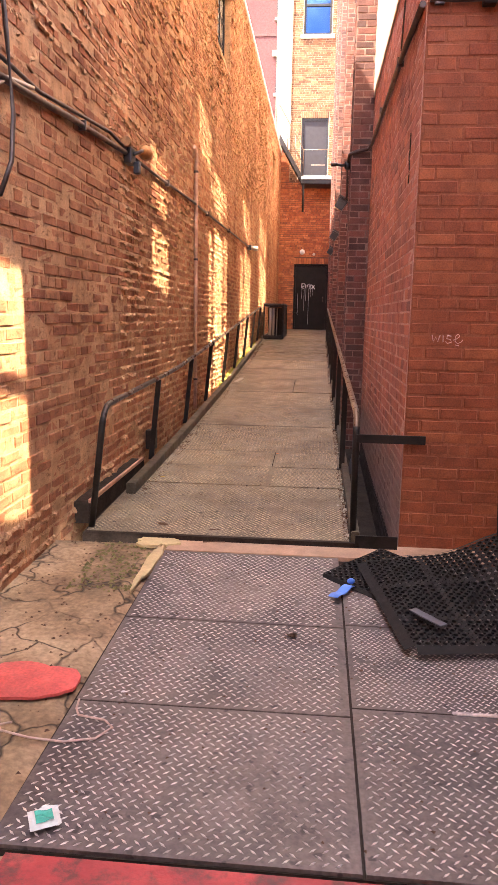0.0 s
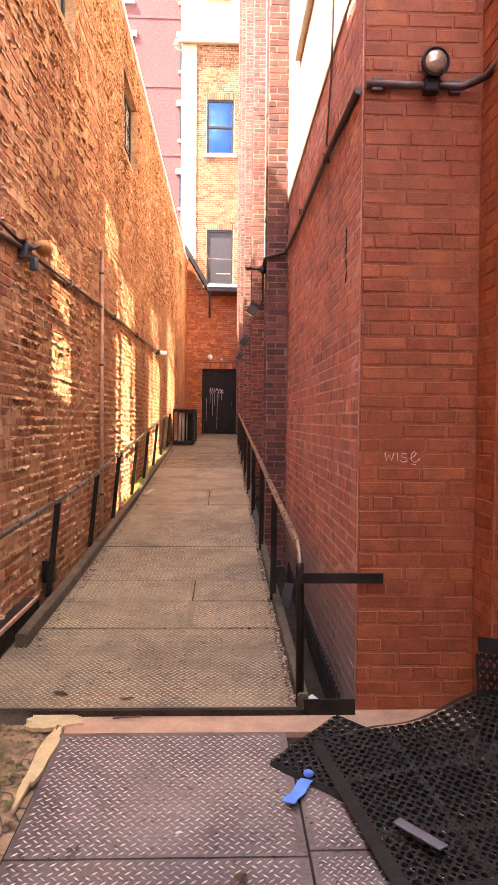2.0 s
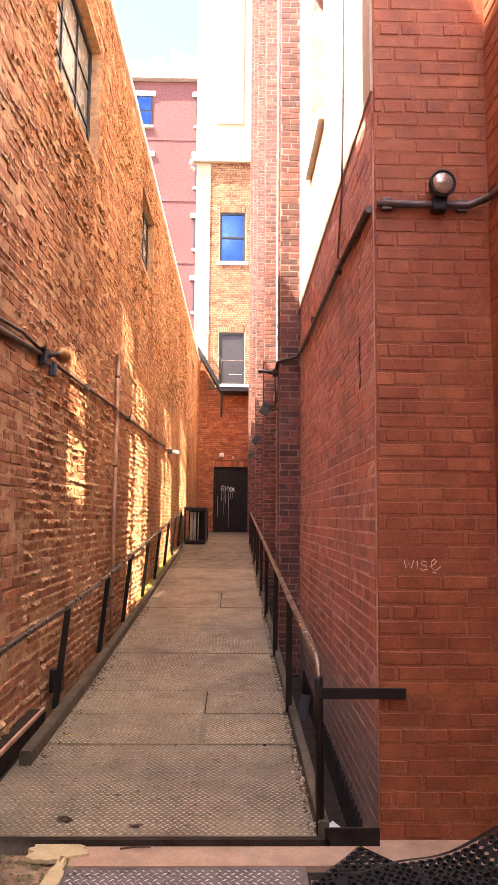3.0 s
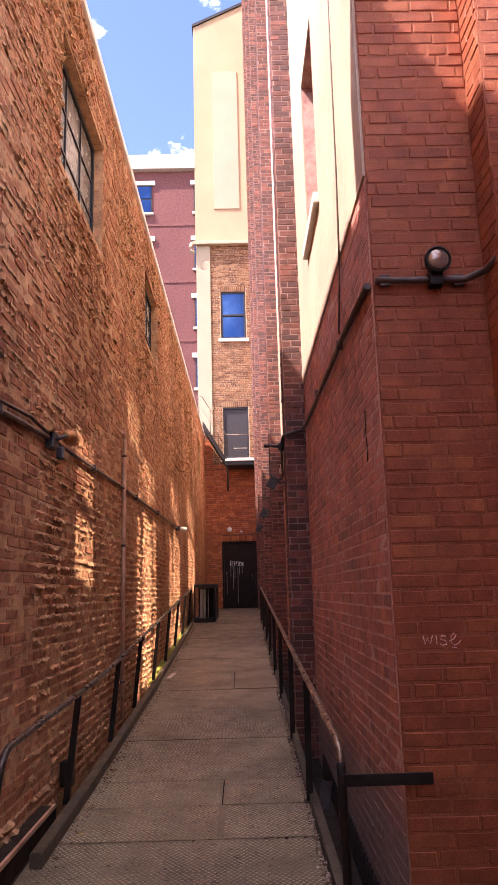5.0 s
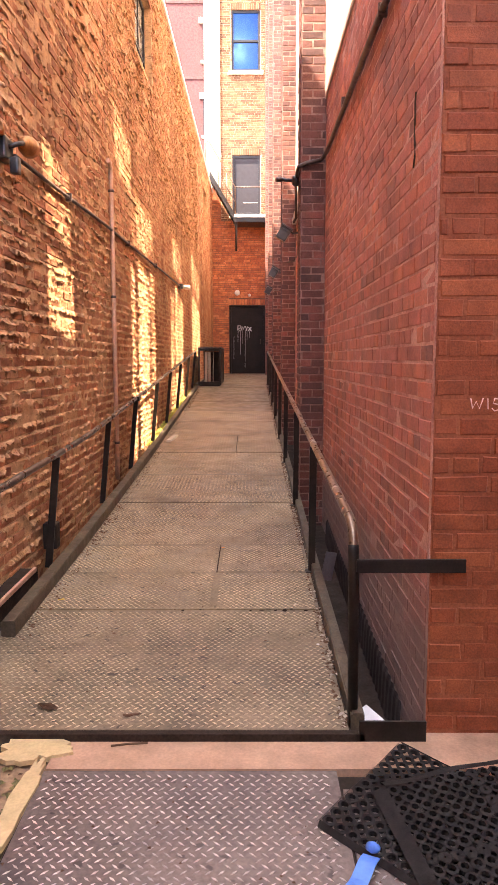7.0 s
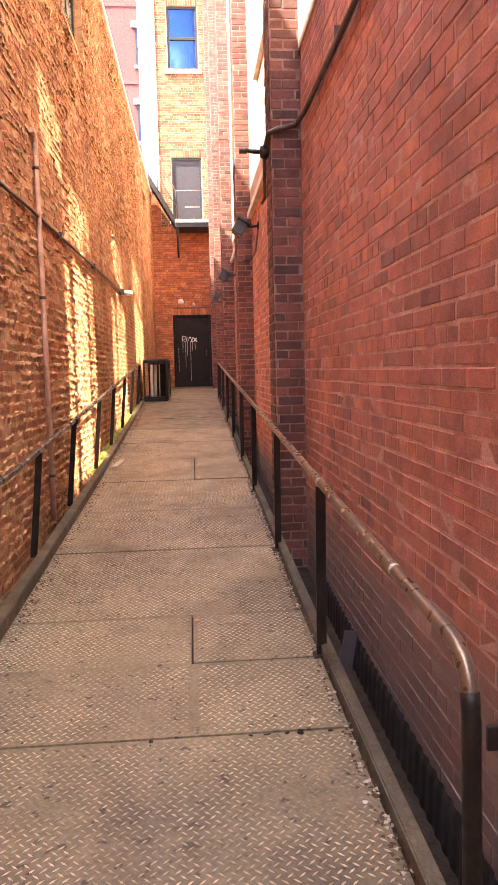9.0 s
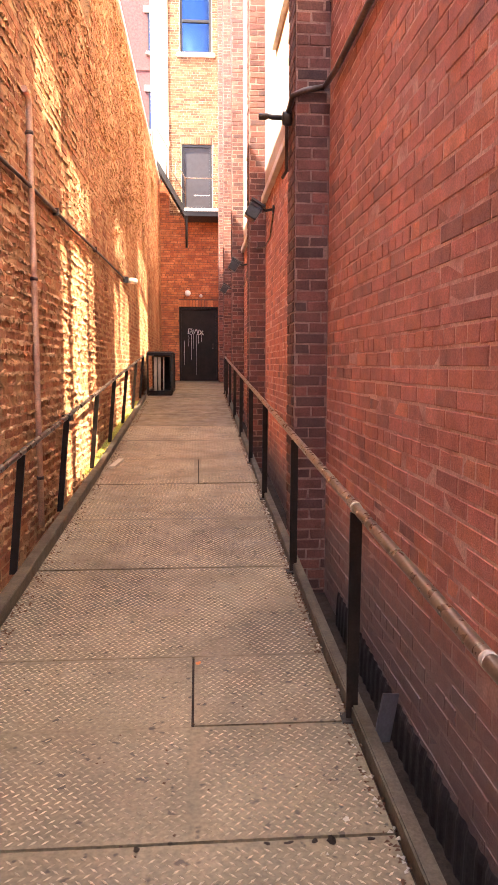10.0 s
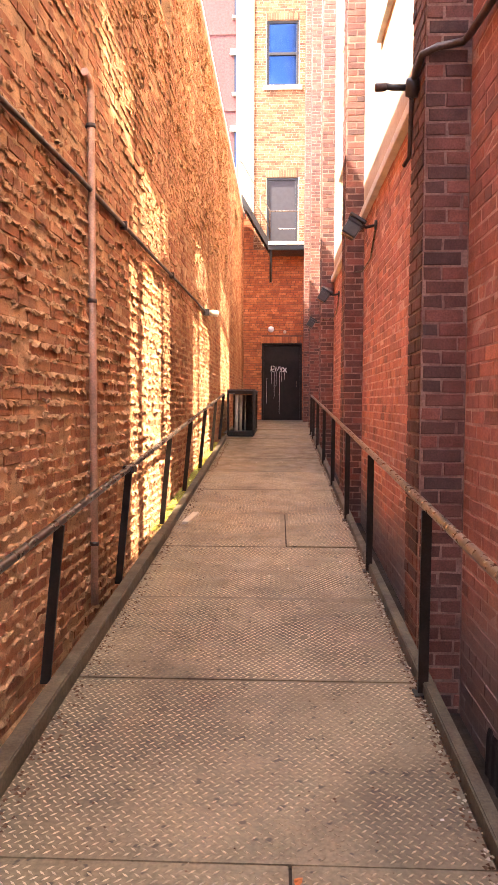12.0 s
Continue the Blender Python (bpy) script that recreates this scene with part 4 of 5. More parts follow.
def wall_pipe():
    p = empty("wall_pipe", "dusty copper-coloured pipe standing against rough brick", "pipe", at=(left_x(11.13) + 0.05, 11.13, 0.3))
    x = left_x(11.13) + 0.032
    part("pipe", tube([(x, 11.13, 0.25), (x, 11.13, 1.7), (x, 11.13, 3.22), (x, 11.12, 3.27), (x, 11.07, 3.30), (x, 11.0, 3.30)], 0.022, 12), M_COPPER, p)
    for z in (0.62, 2.05, 3.05):
        part("clip", lathe([(0.0, -0.012), (0.027, -0.012), (0.027, 0.012), (0.0, 0.012)], pose(x, 11.13, z), 14), M_CONDUIT, p)
        part("bracket", box(x - 0.034, x - 0.015, 11.12, 11.14, z - 0.01, z + 0.01, 0.002), M_CONDUIT, p)


wall_pipe()


def conduit(points, r, label, clips=(), mat=None):
    c = empty("conduit", label, "conduit", at=points[0])
    part("tube", tube(points, r, 10), mat or M_CONDUIT, c)
    for q in clips:
        part("clip", box(q[0] - 0.025, q[0] + 0.025, q[1] - 0.012, q[1] + 0.012, q[2] - 0.03, q[2] + 0.03, 0.004), M_CONDUIT, c)
    return c


lp = lambda y, z, off=0.03: (left_x(y) + off, y, z)
conduit([lp(3.4, 2.32), lp(5, 2.43), lp(6.2, 2.49), lp(6.8, 2.535), lp(8.0, 2.60)], 0.019, "thick brown steel conduit across the rough wall", [lp(5.6, 2.46), lp(7.0, 2.545)])
conduit([lp(3.4, 2.46), lp(5, 2.53), lp(5.85, 2.56), lp(6.3, 2.54), lp(7.0, 2.60), lp(7.6, 2.65), lp(8.0, 2.63)], 0.012, "thin dark cable running above the conduit")
conduit([lp(8.3, 2.61), lp(9.2, 2.63), lp(10.8, 2.68), lp(13.0, 2.71), lp(15.0, 2.75), lp(17.4, 2.78)], 0.014, "thin brown conduit running on along the rough wall",
        [lp(9.5, 2.64), lp(12.0, 2.695), lp(14.2, 2.735)])
conduit([lp(4.9, 1.9, 0.02), lp(5.5, 2.28, 0.03), lp(5.9, 2.49, 0.03), lp(6.2, 2.53, 0.035)], 0.011, "pale flexible conduit joining the wall run", mat=M_PVC)
conduit([lp(5.84, 3.1, 0.03), lp(5.86, 2.66, 0.05), lp(5.88, 2.32, 0.06), lp(5.84, 2.1, 0.06), lp(5.74, 1.93, 0.04)], 0.012, "black cable hanging down the wall")


def wall_lamp():
    w = empty("wall_lamp", "rusty twin-head floodlight on a wall box", "wall lamp", at=lp(8.1, 2.6))
    x = left_x(8.1)
    part("back_box", box(x + 0.005, x + 0.07, 8.02, 8.16, 2.53, 2.65, 0.012), M_FIXT, w)
    part("arm", tube([(x + 0.06, 8.08, 2.60), (x + 0.11, 8.1, 2.62), (x + 0.12, 8.2, 2.655)], 0.014, 10), M_FIXT, w)
    part("lamp_head", lathe([(0.012, 0), (0.03, 0.01), (0.04, 0.05), (0.055, 0.10), (0.058, 0.17), (0.05, 0.175), (0.04, 0.16)], look((x + 0.12, 8.17, 2.65), (x + 0.2, 7.0, 2.55)), 18), M_LAMP, w, "rusty orange reflector head")
    part("lamp_head", lathe([(0.012, 0), (0.028, 0.01), (0.038, 0.05), (0.05, 0.09), (0.05, 0.14), (0.04, 0.13)], look((x + 0.05, 8.03, 2.66), (x + 0.02, 9.0, 2.60)) @ Matrix.Scale(0.7, 4), 18), M_LAMP, w)
    part("sensor", box(x + 0.07, x + 0.12, 8.07, 8.13, 2.46, 2.55, 0.012), M_FIXT, w, "grey motion sensor")


wall_lamp()


def small_fixture():
    x = left_x(17.4)
    f = empty("pipe_fixture", "small pale twin outlet fixture at the conduit end", "fixture", at=lp(17.4, 2.76))
    part("body", box(x + 0.01, x + 0.09, 17.32, 17.42, 2.72, 2.81, 0.01), M_FIXT, f)
    part("spout", lathe([(0.03, 0), (0.045, 0.05), (0.045, 0.13), (0.035, 0.14)], look((x + 0.08, 17.38, 2.76), (x - 1.2, 17.0, 2.9)), 14), M_PVC, f)


small_fixture()

# fittings on the tall building
conduit([(RX - 0.02, 6.56, 3.03), (RX - 0.025, 7.57, 3.08), (RX - 0.025, 9.2, 3.11), (RX - 0.025, 10.1, 3.13), (RX - 0.04, 10.34, 3.135), (0.44, 10.39, 3.135), (0.32, 10.385, 3.11), (0.252, 10.39, 3.08), (0.243, 10.58, 3.03)],
        0.018, "dark conduit along the red brick wall and round the pier", [(RX - 0.02, 7.6, 3.08), (RX - 0.02, 9.0, 3.14)])
conduit([(RX - 0.012, 7.28, 6.9), (RX - 0.014, 7.33, 5.4), (RX - 0.016, 7.38, 4.2), (RX - 0.02, 7.45, 3.5), (RX - 0.02, 7.62, 3.17), (RX - 0.03, 7.50, 3.12)], 0.006, "thin black wire dangling down the wall")
conduit([(RX + 0.01, 6.505, 3.035), (0.70, 6.50, 3.03), (0.80, 6.49, 3.03), (0.95, 6.50, 3.03), (1.04, 6.44, 3.05), (1.10, 6.26, 3.10), (1.3, 6.26, 3.22), (1.7, 6.26, 3.5)],
        0.018, "dark conduit across the red brick corner", [(0.55, 6.51, 3.035), (0.92, 6.51, 3.03)])


def round_light():
    r = empty("round_lamp", "round outdoor lamp with a pale ribbed lens", "wall lamp", at=(0.80, 6.47, 3.08))
    m = look((0.80, 6.50, 3.115), (0.74, 7.5, 3.20))
    part("housing", lathe([(0.02, -0.03), (0.045, 0.0), (0.064, 0.05), (0.066, 0.075), (0.058, 0.08), (0.055, 0.07)], m, 24), M_BLACK, r)
    part("lens", lathe([(0.055, 0.068), (0.05, 0.078), (0.03, 0.086), (0.0, 0.089)], m, 24), M_LENS, r, "pale ribbed glass lens")
    part("base_box", box(0.765, 0.835, 6.46, 6.525, 2.99, 3.06, 0.01), M_BLACK, r)


round_light()


def floodlight(x, y, z, k):
    f = empty("floodlight", "grey box floodlight on a short wall arm", "floodlight", group="floodlights on the piers", at=(RX, y, z))
    part("arm", tube([(RX, y, z + 0.02), (RX - 0.1, y, z + 0.0), (x + 0.1, y, z + 0.02)], 0.014, 10), M_FIXT, f)
    part("base_plate", lathe([(0.0, 0), (0.045, 0), (0.045, 0.02), (0.0, 0.025)], look((RX, y, z + 0.02), (RX + 1, y, z + 0.02)), 16), M_FIXT, f)
    m = pose(x, y, z, 0, 32, 0)
    bm = box(-0.07, 0.07, -0.06, 0.06, -0.09, 0.07, 0.015, m)
    box(-0.078, 0.078, -0.068, 0.068, 0.03, 0.045, 0.004, m, bm)
    part("housing", bm, M_FIXT, f)
    part("hood", box(-0.085, 0.085, -0.075, 0.075, 0.07, 0.10, 0.008, m), M_FIXT, f)
    part("lens", box(-0.06, 0.06, -0.05, 0.05, -0.098, -0.089, 0.003, m), M_LENS, f)
    part("feed_pipe", tube([(RX - 0.01, y - 0.02, z), (RX - 0.015, y + 0.3, z - 0.22), (RX - 0.02, y + 0.9, z - 0.24), (x + 0.02, y + 1.0, z - 0.24)], 0.009, 8), M_RAIL, f)


floodlight(0.27, 13.7, 3.08, 0)
floodlight(0.26, 17.7, 3.05, 1)
floodlight(0.26, 21.8, 3.10, 2)


def bare_holder():
    h = empty("lamp_holder", "old double lamp holder on the pier edge", "lamp holder", at=(0.28, 10.53, 3.01))
    part("box", lathe([(0.0, -0.03), (0.045, -0.03), (0.05, 0.0), (0.04, 0.03), (0.0, 0.035)], pose(0.24, 10.58, 3.01, 0, -90, 0), 16), M_FIXT, h)
    part("socket", tube([(0.225, 10.58, 3.01), (0.145, 10.60, 3.02), (0.105, 10.61, 3.035)], 0.016, 10), M_FIXT, h)
    part("socket", lathe([(0.012, 0), (0.02, 0.015), (0.021, 0.06), (0.014, 0.065)], look((0.125, 10.605, 3.025), (1.2, 10.43, 3.0)), 12), M_CONDUIT, h)
    part("drop_pipe", tube([(0.24, 10.60, 2.99), (0.245, 10.63, 2.89), (0.25, 10.68, 2.71), (0.23, 10.73, 2.68)], 0.012, 8), M_CONDUIT, h)


bare_holder()


def wall_scar():
    """A dark crack that runs down the red wall by the corner."""
    r = random.Random(3)
    pts = [(RX - 0.006, 6.92 + r.uniform(-0.012, 0.012), 2.47 - 0.04 * k) for k in range(17)]
    bm = tube(pts[:8], 0.0035, 6)
    block("wall_crack", bm, M_SKIRT, "dark crack running down the red brick wall", "crack", None)


wall_scar()
block("wall_ledge", box(RX - 0.06, RX + 0.01, 10.76, 14.64, 3.36, 3.44, 0.01), M_STONE, "pale stone ledge between the brick piers", "ledge", None)
block("wall_ledge", box(RX - 0.06, RX + 0.01, 14.99, 18.69, 3.40, 3.48, 0.01), M_STONE, "pale stone ledge between the brick piers", "ledge", None)


def tag_scrawl():
    g = bmesh.new()
    y, x0, z0 = 6.5185, 0.615, 1.262
    strokes = [[(0, 0.045), (0.008, 0.008), (0.02, 0.034), (0.032, 0.008), (0.044, 0.046)], [(0.06, 0.044), (0.062, 0.006)],
               [(0.105, 0.04), (0.085, 0.044), (0.08, 0.026), (0.102, 0.022), (0.108, 0.006), (0.085, 0.0), (0.076, 0.01)],
               [(0.118, 0.018), (0.14, 0.028), (0.152, 0.044), (0.142, 0.052), (0.128, 0.04), (0.128, 0.012), (0.142, 0.0), (0.16, 0.008), (0.17, 0.02)], [(0.13, -0.008), (0.15, -0.012)]]
    for s in strokes:
        tube([(x0 + a, y, z0 + b) for a, b in s], 0.0023, 5, g)
    block("graffiti_tag", g, M_CHALK, "pinkish white hand-written tag on red brick", "graffiti", None)


tag_scrawl()

# far end: cage, lamp over the door, landing and stair


def cage():
    c = empty("storage_cage", "black steel frame cage holding pale pipes by the wall", "cage", at=(-1.1, 20.9, 0.9))
    x0, x1, y0, y1, z0, z1 = -1.31, -0.85, 20.0, 21.8, 0.87, 1.66
    s = 0.02
    for x in (x0, x1):
        for y in (y0, y1):
            part("upright", box(x - s, x + s, y - s, y + s, z0, z1, 0.004), M_BLACK, c)
    for z in (z0 + 0.05, z1):
        part("rail", box(x0, x1, y0 - s, y0 + s, z - 0.025, z + 0.025, 0.004), M_BLACK, c)
        part("rail", box(x0, x1, y1 - s, y1 + s, z - 0.025, z + 0.025, 0.004), M_BLACK, c)
        for x in (x0, x1):
            part("rail", box(x - s, x + s, y0, y1, z - 0.025, z + 0.025, 0.004), M_BLACK, c)
    part("side_panel", box(x1 - 0.012, x1 - 0.004, y0 + 0.03, y1 - 0.03, z0 + 0.08, z1 - 0.03), M_BLACK, c)
    # black sheet added to keep the inside of the cage dark
    part("back_panel", box(x0, x1, y1 - 0.03, y1 - 0.022, z0 + 0.05, z1 - 0.03), M_BLACK, c)
    part("base", box(x0, x1, y0, y1, z0 - 0.02, z0 + 0.03, 0.004), M_BLACK, c)
    part("top_board", box(x0 - 0.02, x1 + 0.03, y0 - 0.02, y1, z1 + 0.026, z1 + 0.045, 0.004), M_FIXT, c)
    for i, (dx, w) in enumerate(((0.14, 0.035), (0.21, 0.03), (0.29, 0.012))):
        block("pale_tube", tube([(x0 + dx, y0 + 0.12 + 0.1 * i, z0 + 0.035), (x0 + dx + 0.01, y0 + 0.13 + 0.1 * i, z1 - 0.06)], w, 12), M_PVC, "pale plastic tube standing in the cage", "tube", None, "tubes in the cage")


cage()


def door_lamp():
    d = empty("door_lamp", "small white globe lamp above the door", "wall lamp", at=(-0.62, BY, 3.62))
    part("bracket", tube([(-0.62, BY, 3.66), (-0.62, BY - 0.08, 3.68), (-0.62, BY - 0.13, 3.64)], 0.02, 8), M_FIXT, d)
    part("globe", lathe([(0.03, -0.09), (0.075, -0.06), (0.09, 0.0), (0.07, 0.06), (0.03, 0.08)], pose(-0.62, BY - 0.14, 3.62), 18), M_WHITE, d, "white globe")
    part("bell", lathe([(0.05, 0.0), (0.05, 0.03), (0.02, 0.06)], look((-0.22, BY - 0.002, 3.55), (-0.22, BY + 1, 3.55)), 14), M_PVC, d)


door_lamp()


def fire_stair():
    s = empty("fire_stair", "black steel landing and stair with thin railings", "stair", at=(-0.3, BY, 5.9))
    part("landing", box(-0.70, 0.484, 27.35, BY - 0.02, 5.74, 5.88, 0.01), M_FRAME, s)
    part("landing_edge", box(-0.70, 0.484, 27.30, 27.35, 5.88, 5.96, 0.005), M_STONE, s, "pale landing edge")
    part("bracket", tube([(-0.63, 27.42, 5.74), (-0.63, 27.42, 4.85)], 0.035, 6), M_BLACK, s)
    d = Vector((-0.80, 0, 1.36))
    for y in (27.4, 28.1):
        a = Vector((-0.66, y, 5.85))
        bm = bmesh.new()
        q = [bm.verts.new(p) for p in (a + Vector((0, 0, -0.12)), a + d + Vector((0, 0, -0.12)), a + d + Vector((0, 0, 0.12)), a + Vector((0, 0, 0.12)),
                                       a + Vector((0, 0.03, -0.12)), a + d + Vector((0, 0.03, -0.12)), a + d + Vector((0, 0.03, 0.12)), a + Vector((0, 0.03, 0.12)))]
        for f in ((3, 2, 1, 0), (4, 5, 6, 7), (0, 1, 5, 4), (2, 3, 7, 6), (1, 2, 6, 5), (3, 0, 4, 7)):
            bm.faces.new([q[i] for i in f])
        bmesh.ops.recalc_face_normals(bm, faces=bm.faces[:])
        part("stringer", bm, M_BLACK, s)
    for i in range(7):
        p = Vector((-0.66, 0, 5.85)) + d * ((i + 0.5) / 7)
        part("step", box(p.x - 0.1, p.x + 0.06, 27.42, 28.1, p.z + 0.02, p.z + 0.045, 0.004), M_BLACK, s)
    up = Vector((0, 0, 0.92))
    a = Vector((-0.66, 27.4, 5.9))
    part("railing", tube([a, a + up, a + up + d, a + d + up + Vector((-0.12, 0, 0.02)), a + d + Vector((-0.12, 0, 0))], 0.016, 8), M_RAIL, s)
    part("railing", tube([a + up * 0.5, a + up * 0.5 + d], 0.012, 8), M_RAIL, s)
    for t in (0.33, 0.66):
        part("baluster", tube([a + d * t, a + d * t + up], 0.012, 8), M_RAIL, s)
    part("railing", tube([(-0.66, 27.35, 6.80), (0.47, 27.35, 6.80)], 0.014, 8), M_RAIL, s)
    part("railing", tube([(-0.40, 27.35, 6.32), (0.05, 27.35, 6.32)], 0.012, 8), M_PVC, s)


fire_stair()


def far_building():
    h = empty("brick_building", "distant purple-red brick building with pale parapet", "building", at=(-7, 50, 0))
    part("wall", box(-16, -1.2, 45, 60, -0.5, 28.0), M_FAR, h)
    bm = box(-16.2, -1.0, 44.75, 60, 28.2, 29.1, 0.05)
    box(-16.3, -0.9, 44.6, 60, 28.0, 28.22, 0.04, bm=bm)
    part("parapet", bm, M_STONE, h, "pale grey parapet")
    for r in range(6):
        z = 25.1 - 3.85 * r
        for x in (-9.6, -6.6, -2.75):
            w = part("window", box(x, x + 1.2, 44.93, 45.02, z, z + 1.9, 0.01), M_FRAME, h)
            part("pane", box(x + 0.08, x + 1.12, 44.91, 44.928, z + 0.08, z + 0.9), M_GLASSMIRROR, w)
            part("pane", box(x + 0.08, x + 1.12, 44.90, 44.918, z + 1.0, z + 1.82), M_GLASSMIRROR, w)
            part("lintel", box(x - 0.2, x + 1.4, 44.85, 45.01, z + 1.9, z + 2.2, 0.01), M_STONE, w)
            part("sill", box(x - 0.1, x + 1.3, 44.82, 45.01, z - 0.15, z, 0.01), M_STONE, w)
        part("band_course", box(-16.02, -1.18, 44.96, 45.02, z - 0.9, z - 0.75, 0.005), M_FAR, h)


far_building()

# mats, litter and marks at the alley mouth


def rubber_mat(name, o, e1, e2, n1, n2, lift, label, curl, rim=0.014):
    """A ring-hole rubber mat laid along two edges, with real holes and a bevelled rim."""
    o, e1, e2 = Vector(o), Vector(e1), Vector(e2)
    verts, faces = [], []
    rng = random.Random(len(name) + n1)

    def at(a, b, h):
        p = o + e1 * a + e2 * b
        z = ground_z(p.y) + lift + curl(a, b) + 0.008 * noise.noise((p.x * 4, p.y * 4, lift * 40))
        return (p.x, p.y, z + h)
    th = 0.013
    for i in range(n1):
        for j in range(n2):
            rib = (i % 8 == 7) or (j % 8 == 7)
            ring = []
            base = len(verts)
            for k in range(8):
                t = 2 * math.pi * (k + 0.5) / 8
                sx, sy = math.cos(t), math.sin(t)
                m = max(abs(sx), abs(sy))
                q = 0.30 if not rib else 0.10
                verts.append(at((i + 0.5 + 0.5 * sx / m) / n1, (j + 0.5 + 0.5 * sy / m) / n2, 0))
                verts.append(at((i + 0.5 + q * sx) / n1, (j + 0.5 + q * sy) / n2, 0.002))
                verts.append(at((i + 0.5 + q * sx) / n1, (j + 0.5 + q * sy) / n2, -th))
            for k in range(8):
                a, b = base + 3 * k, base + 3 * ((k + 1) % 8)
                faces += [(a, b, b + 1, a + 1), (a + 1, b + 1, b + 2, a + 2)]
    for a0, b0, a1, b1 in ((0, 0, 1, 0), (1, 0, 1, 1), (1, 1, 0, 1), (0, 1, 0, 0)):
        base, n = len(verts), 16
        out = Vector((b1 - b0, -(a1 - a0)))
        for k in range(n + 1):
            t = k / n
            a, b = a0 + (a1 - a0) * t, b0 + (b1 - b0) * t
            verts += [at(a, b, 0.003), at(a + out.x * rim / e1.length, b + out.y * rim / e2.length, -th)]
        for k in range(n):
            p = base + 2 * k
            faces.append((p, p + 1, p + 3, p + 2))
    ob = pydata(name, verts, faces, M_RUBBER)
    return tagged(ob, label, "floor mat", "rubber mats")


rubber_mat("rubber_mat", (0.05, 6.02, 0), (0.33, 0.42, 0), (0.50, -0.52, 0), 12, 16, 0.016, "black ring-hole rubber mat lying on the steel plates", lambda a, b: 0.0)
def mat_rise(a, b):
    return 0.035 * math.sin(a * 5 + 1) * max(0, b) + (0.13 * max(0, b - 0.12) ** 1.1 + 0.03 * math.sin(max(0, b) * 9) * max(0, b)) * max(0, 1.0 - a) ** 1.2


rubber_mat("rubber_mat", (0.27, 6.14, 0), (0.15, -0.94, 0), (0.82, 0.13, 0), 22, 22, 0.045, "black ring-hole rubber mat thrown over another, curled at the wall",
           mat_rise, 0.045)
rubber_mat("rubber_mat", (0.99, 6.255, 0), (0.0, -0.05, 0), (0.28, 0.0, 0), 6, 8, 0.03, "black ring-hole rubber mat bunched against the brick corner",
           lambda a, b: 0.06 + 0.29 * (1 - a) - 0.04 * b)
block("plastic_strip", box(-0.022, 0.022, -0.10, 0.10, 0, 0.006, 0.002, pose(0.50, 5.42, ground_z(5.42) + 0.075, 0, 0, 35)), M_GREYSHEET, "grey plastic strip lying on the rubber mat", "plastic strip", None)


def blob(name, cx, cy, rx, ry, z, thick, material, label, category, seed, n=36, wob=0.2, turn=0.0):
    """A thin flat patch with an uneven rim."""
    bm = bmesh.new()
    top = []
    for k in range(n):
        t = 2 * math.pi * k / n
        r = 1 + wob * noise.noise((math.cos(t) * 1.7 + seed, math.sin(t) * 1.7, seed * 0.7)) + wob * 0.5 * noise.noise((math.cos(t) * 6 + seed, math.sin(t) * 6, 2))
        x, y = rx * r * math.cos(t), ry * r * math.sin(t)
        px, py = cx + x * math.cos(turn) - y * math.sin(turn), cy + x * math.sin(turn) + y * math.cos(turn)
        top.append(bm.verts.new((px, py, ground_z(py) + z)))
    f = bm.faces.new(top)
    ret = bmesh.ops.extrude_face_region(bm, geom=[f])
    for v in ret["geom"]:
        if isinstance(v, bmesh.types.BMVert):
            v.co.z += thick
    bmesh.ops.recalc_face_normals(bm, faces=bm.faces[:])
    return block(name, bm, material, label, category, None)


blob("paint_patch", -1.10, 4.84, 0.20, 0.135, -0.006, 0.012, M_CORAL, "worn round red paint patch on the concrete", "paint patch", 3.1)
blob("cement_patch", -0.93, 6.42, 0.13, 0.085, -0.004, 0.018, M_CREAMPATCH, "cream cement smear by the steel plate", "cement patch", 5.5, wob=0.5)
blob("cement_patch", -0.90, 6.06, 0.028, 0.34, -0.008, 0.018, M_CREAMPATCH, "cream cement smear by the steel plate", "cement patch", 8.5, wob=0.6, turn=-0.05)


def wrapper():
    w = empty("wrapper", "crumpled white and teal wrapper on the steel plate", "wrapper", at=(-0.74, 4.09, 0))
    def sheet(s, z, seed):
        bm = bmesh.new()
        bmesh.ops.create_grid(bm, x_segments=9, y_segments=9, size=s)
        for v in bm.verts:
            v.co.z = 0.008 + 0.014 * abs(noise.noise((v.co.x * 30 + seed, v.co.y * 30, seed))) + z
        g = bmesh.ops.solidify(bm, geom=bm.faces[:], thickness=0.0012)
        bm.transform(pose(-0.74, 4.09, 0, 0, 0, 28))
        return bm
    part("paper", sheet(0.042, 0, 1), M_PAPER, w)
    part("print", sheet(0.024, 0.006, 7), M_TEAL, w, "teal printed inner wrapper")


wrapper()
rng = random.Random(12)
pts = [(-0.73 + 0.0, 4.72), (-0.72, 4.66), (-0.70, 4.62), (-0.60, 4.60), (-0.56, 4.56), (-0.60, 4.49), (-0.70, 4.46), (-0.82, 4.47), (-0.93, 4.50), (-0.95, 4.53), (-0.91, 4.55)]
block("string", tube([(x - 0.12, y, ground_z(y) + 0.007) for x, y in pts], 0.004, 6), M_STRING, "dirty pinkish string loop on the ground", "string", None)


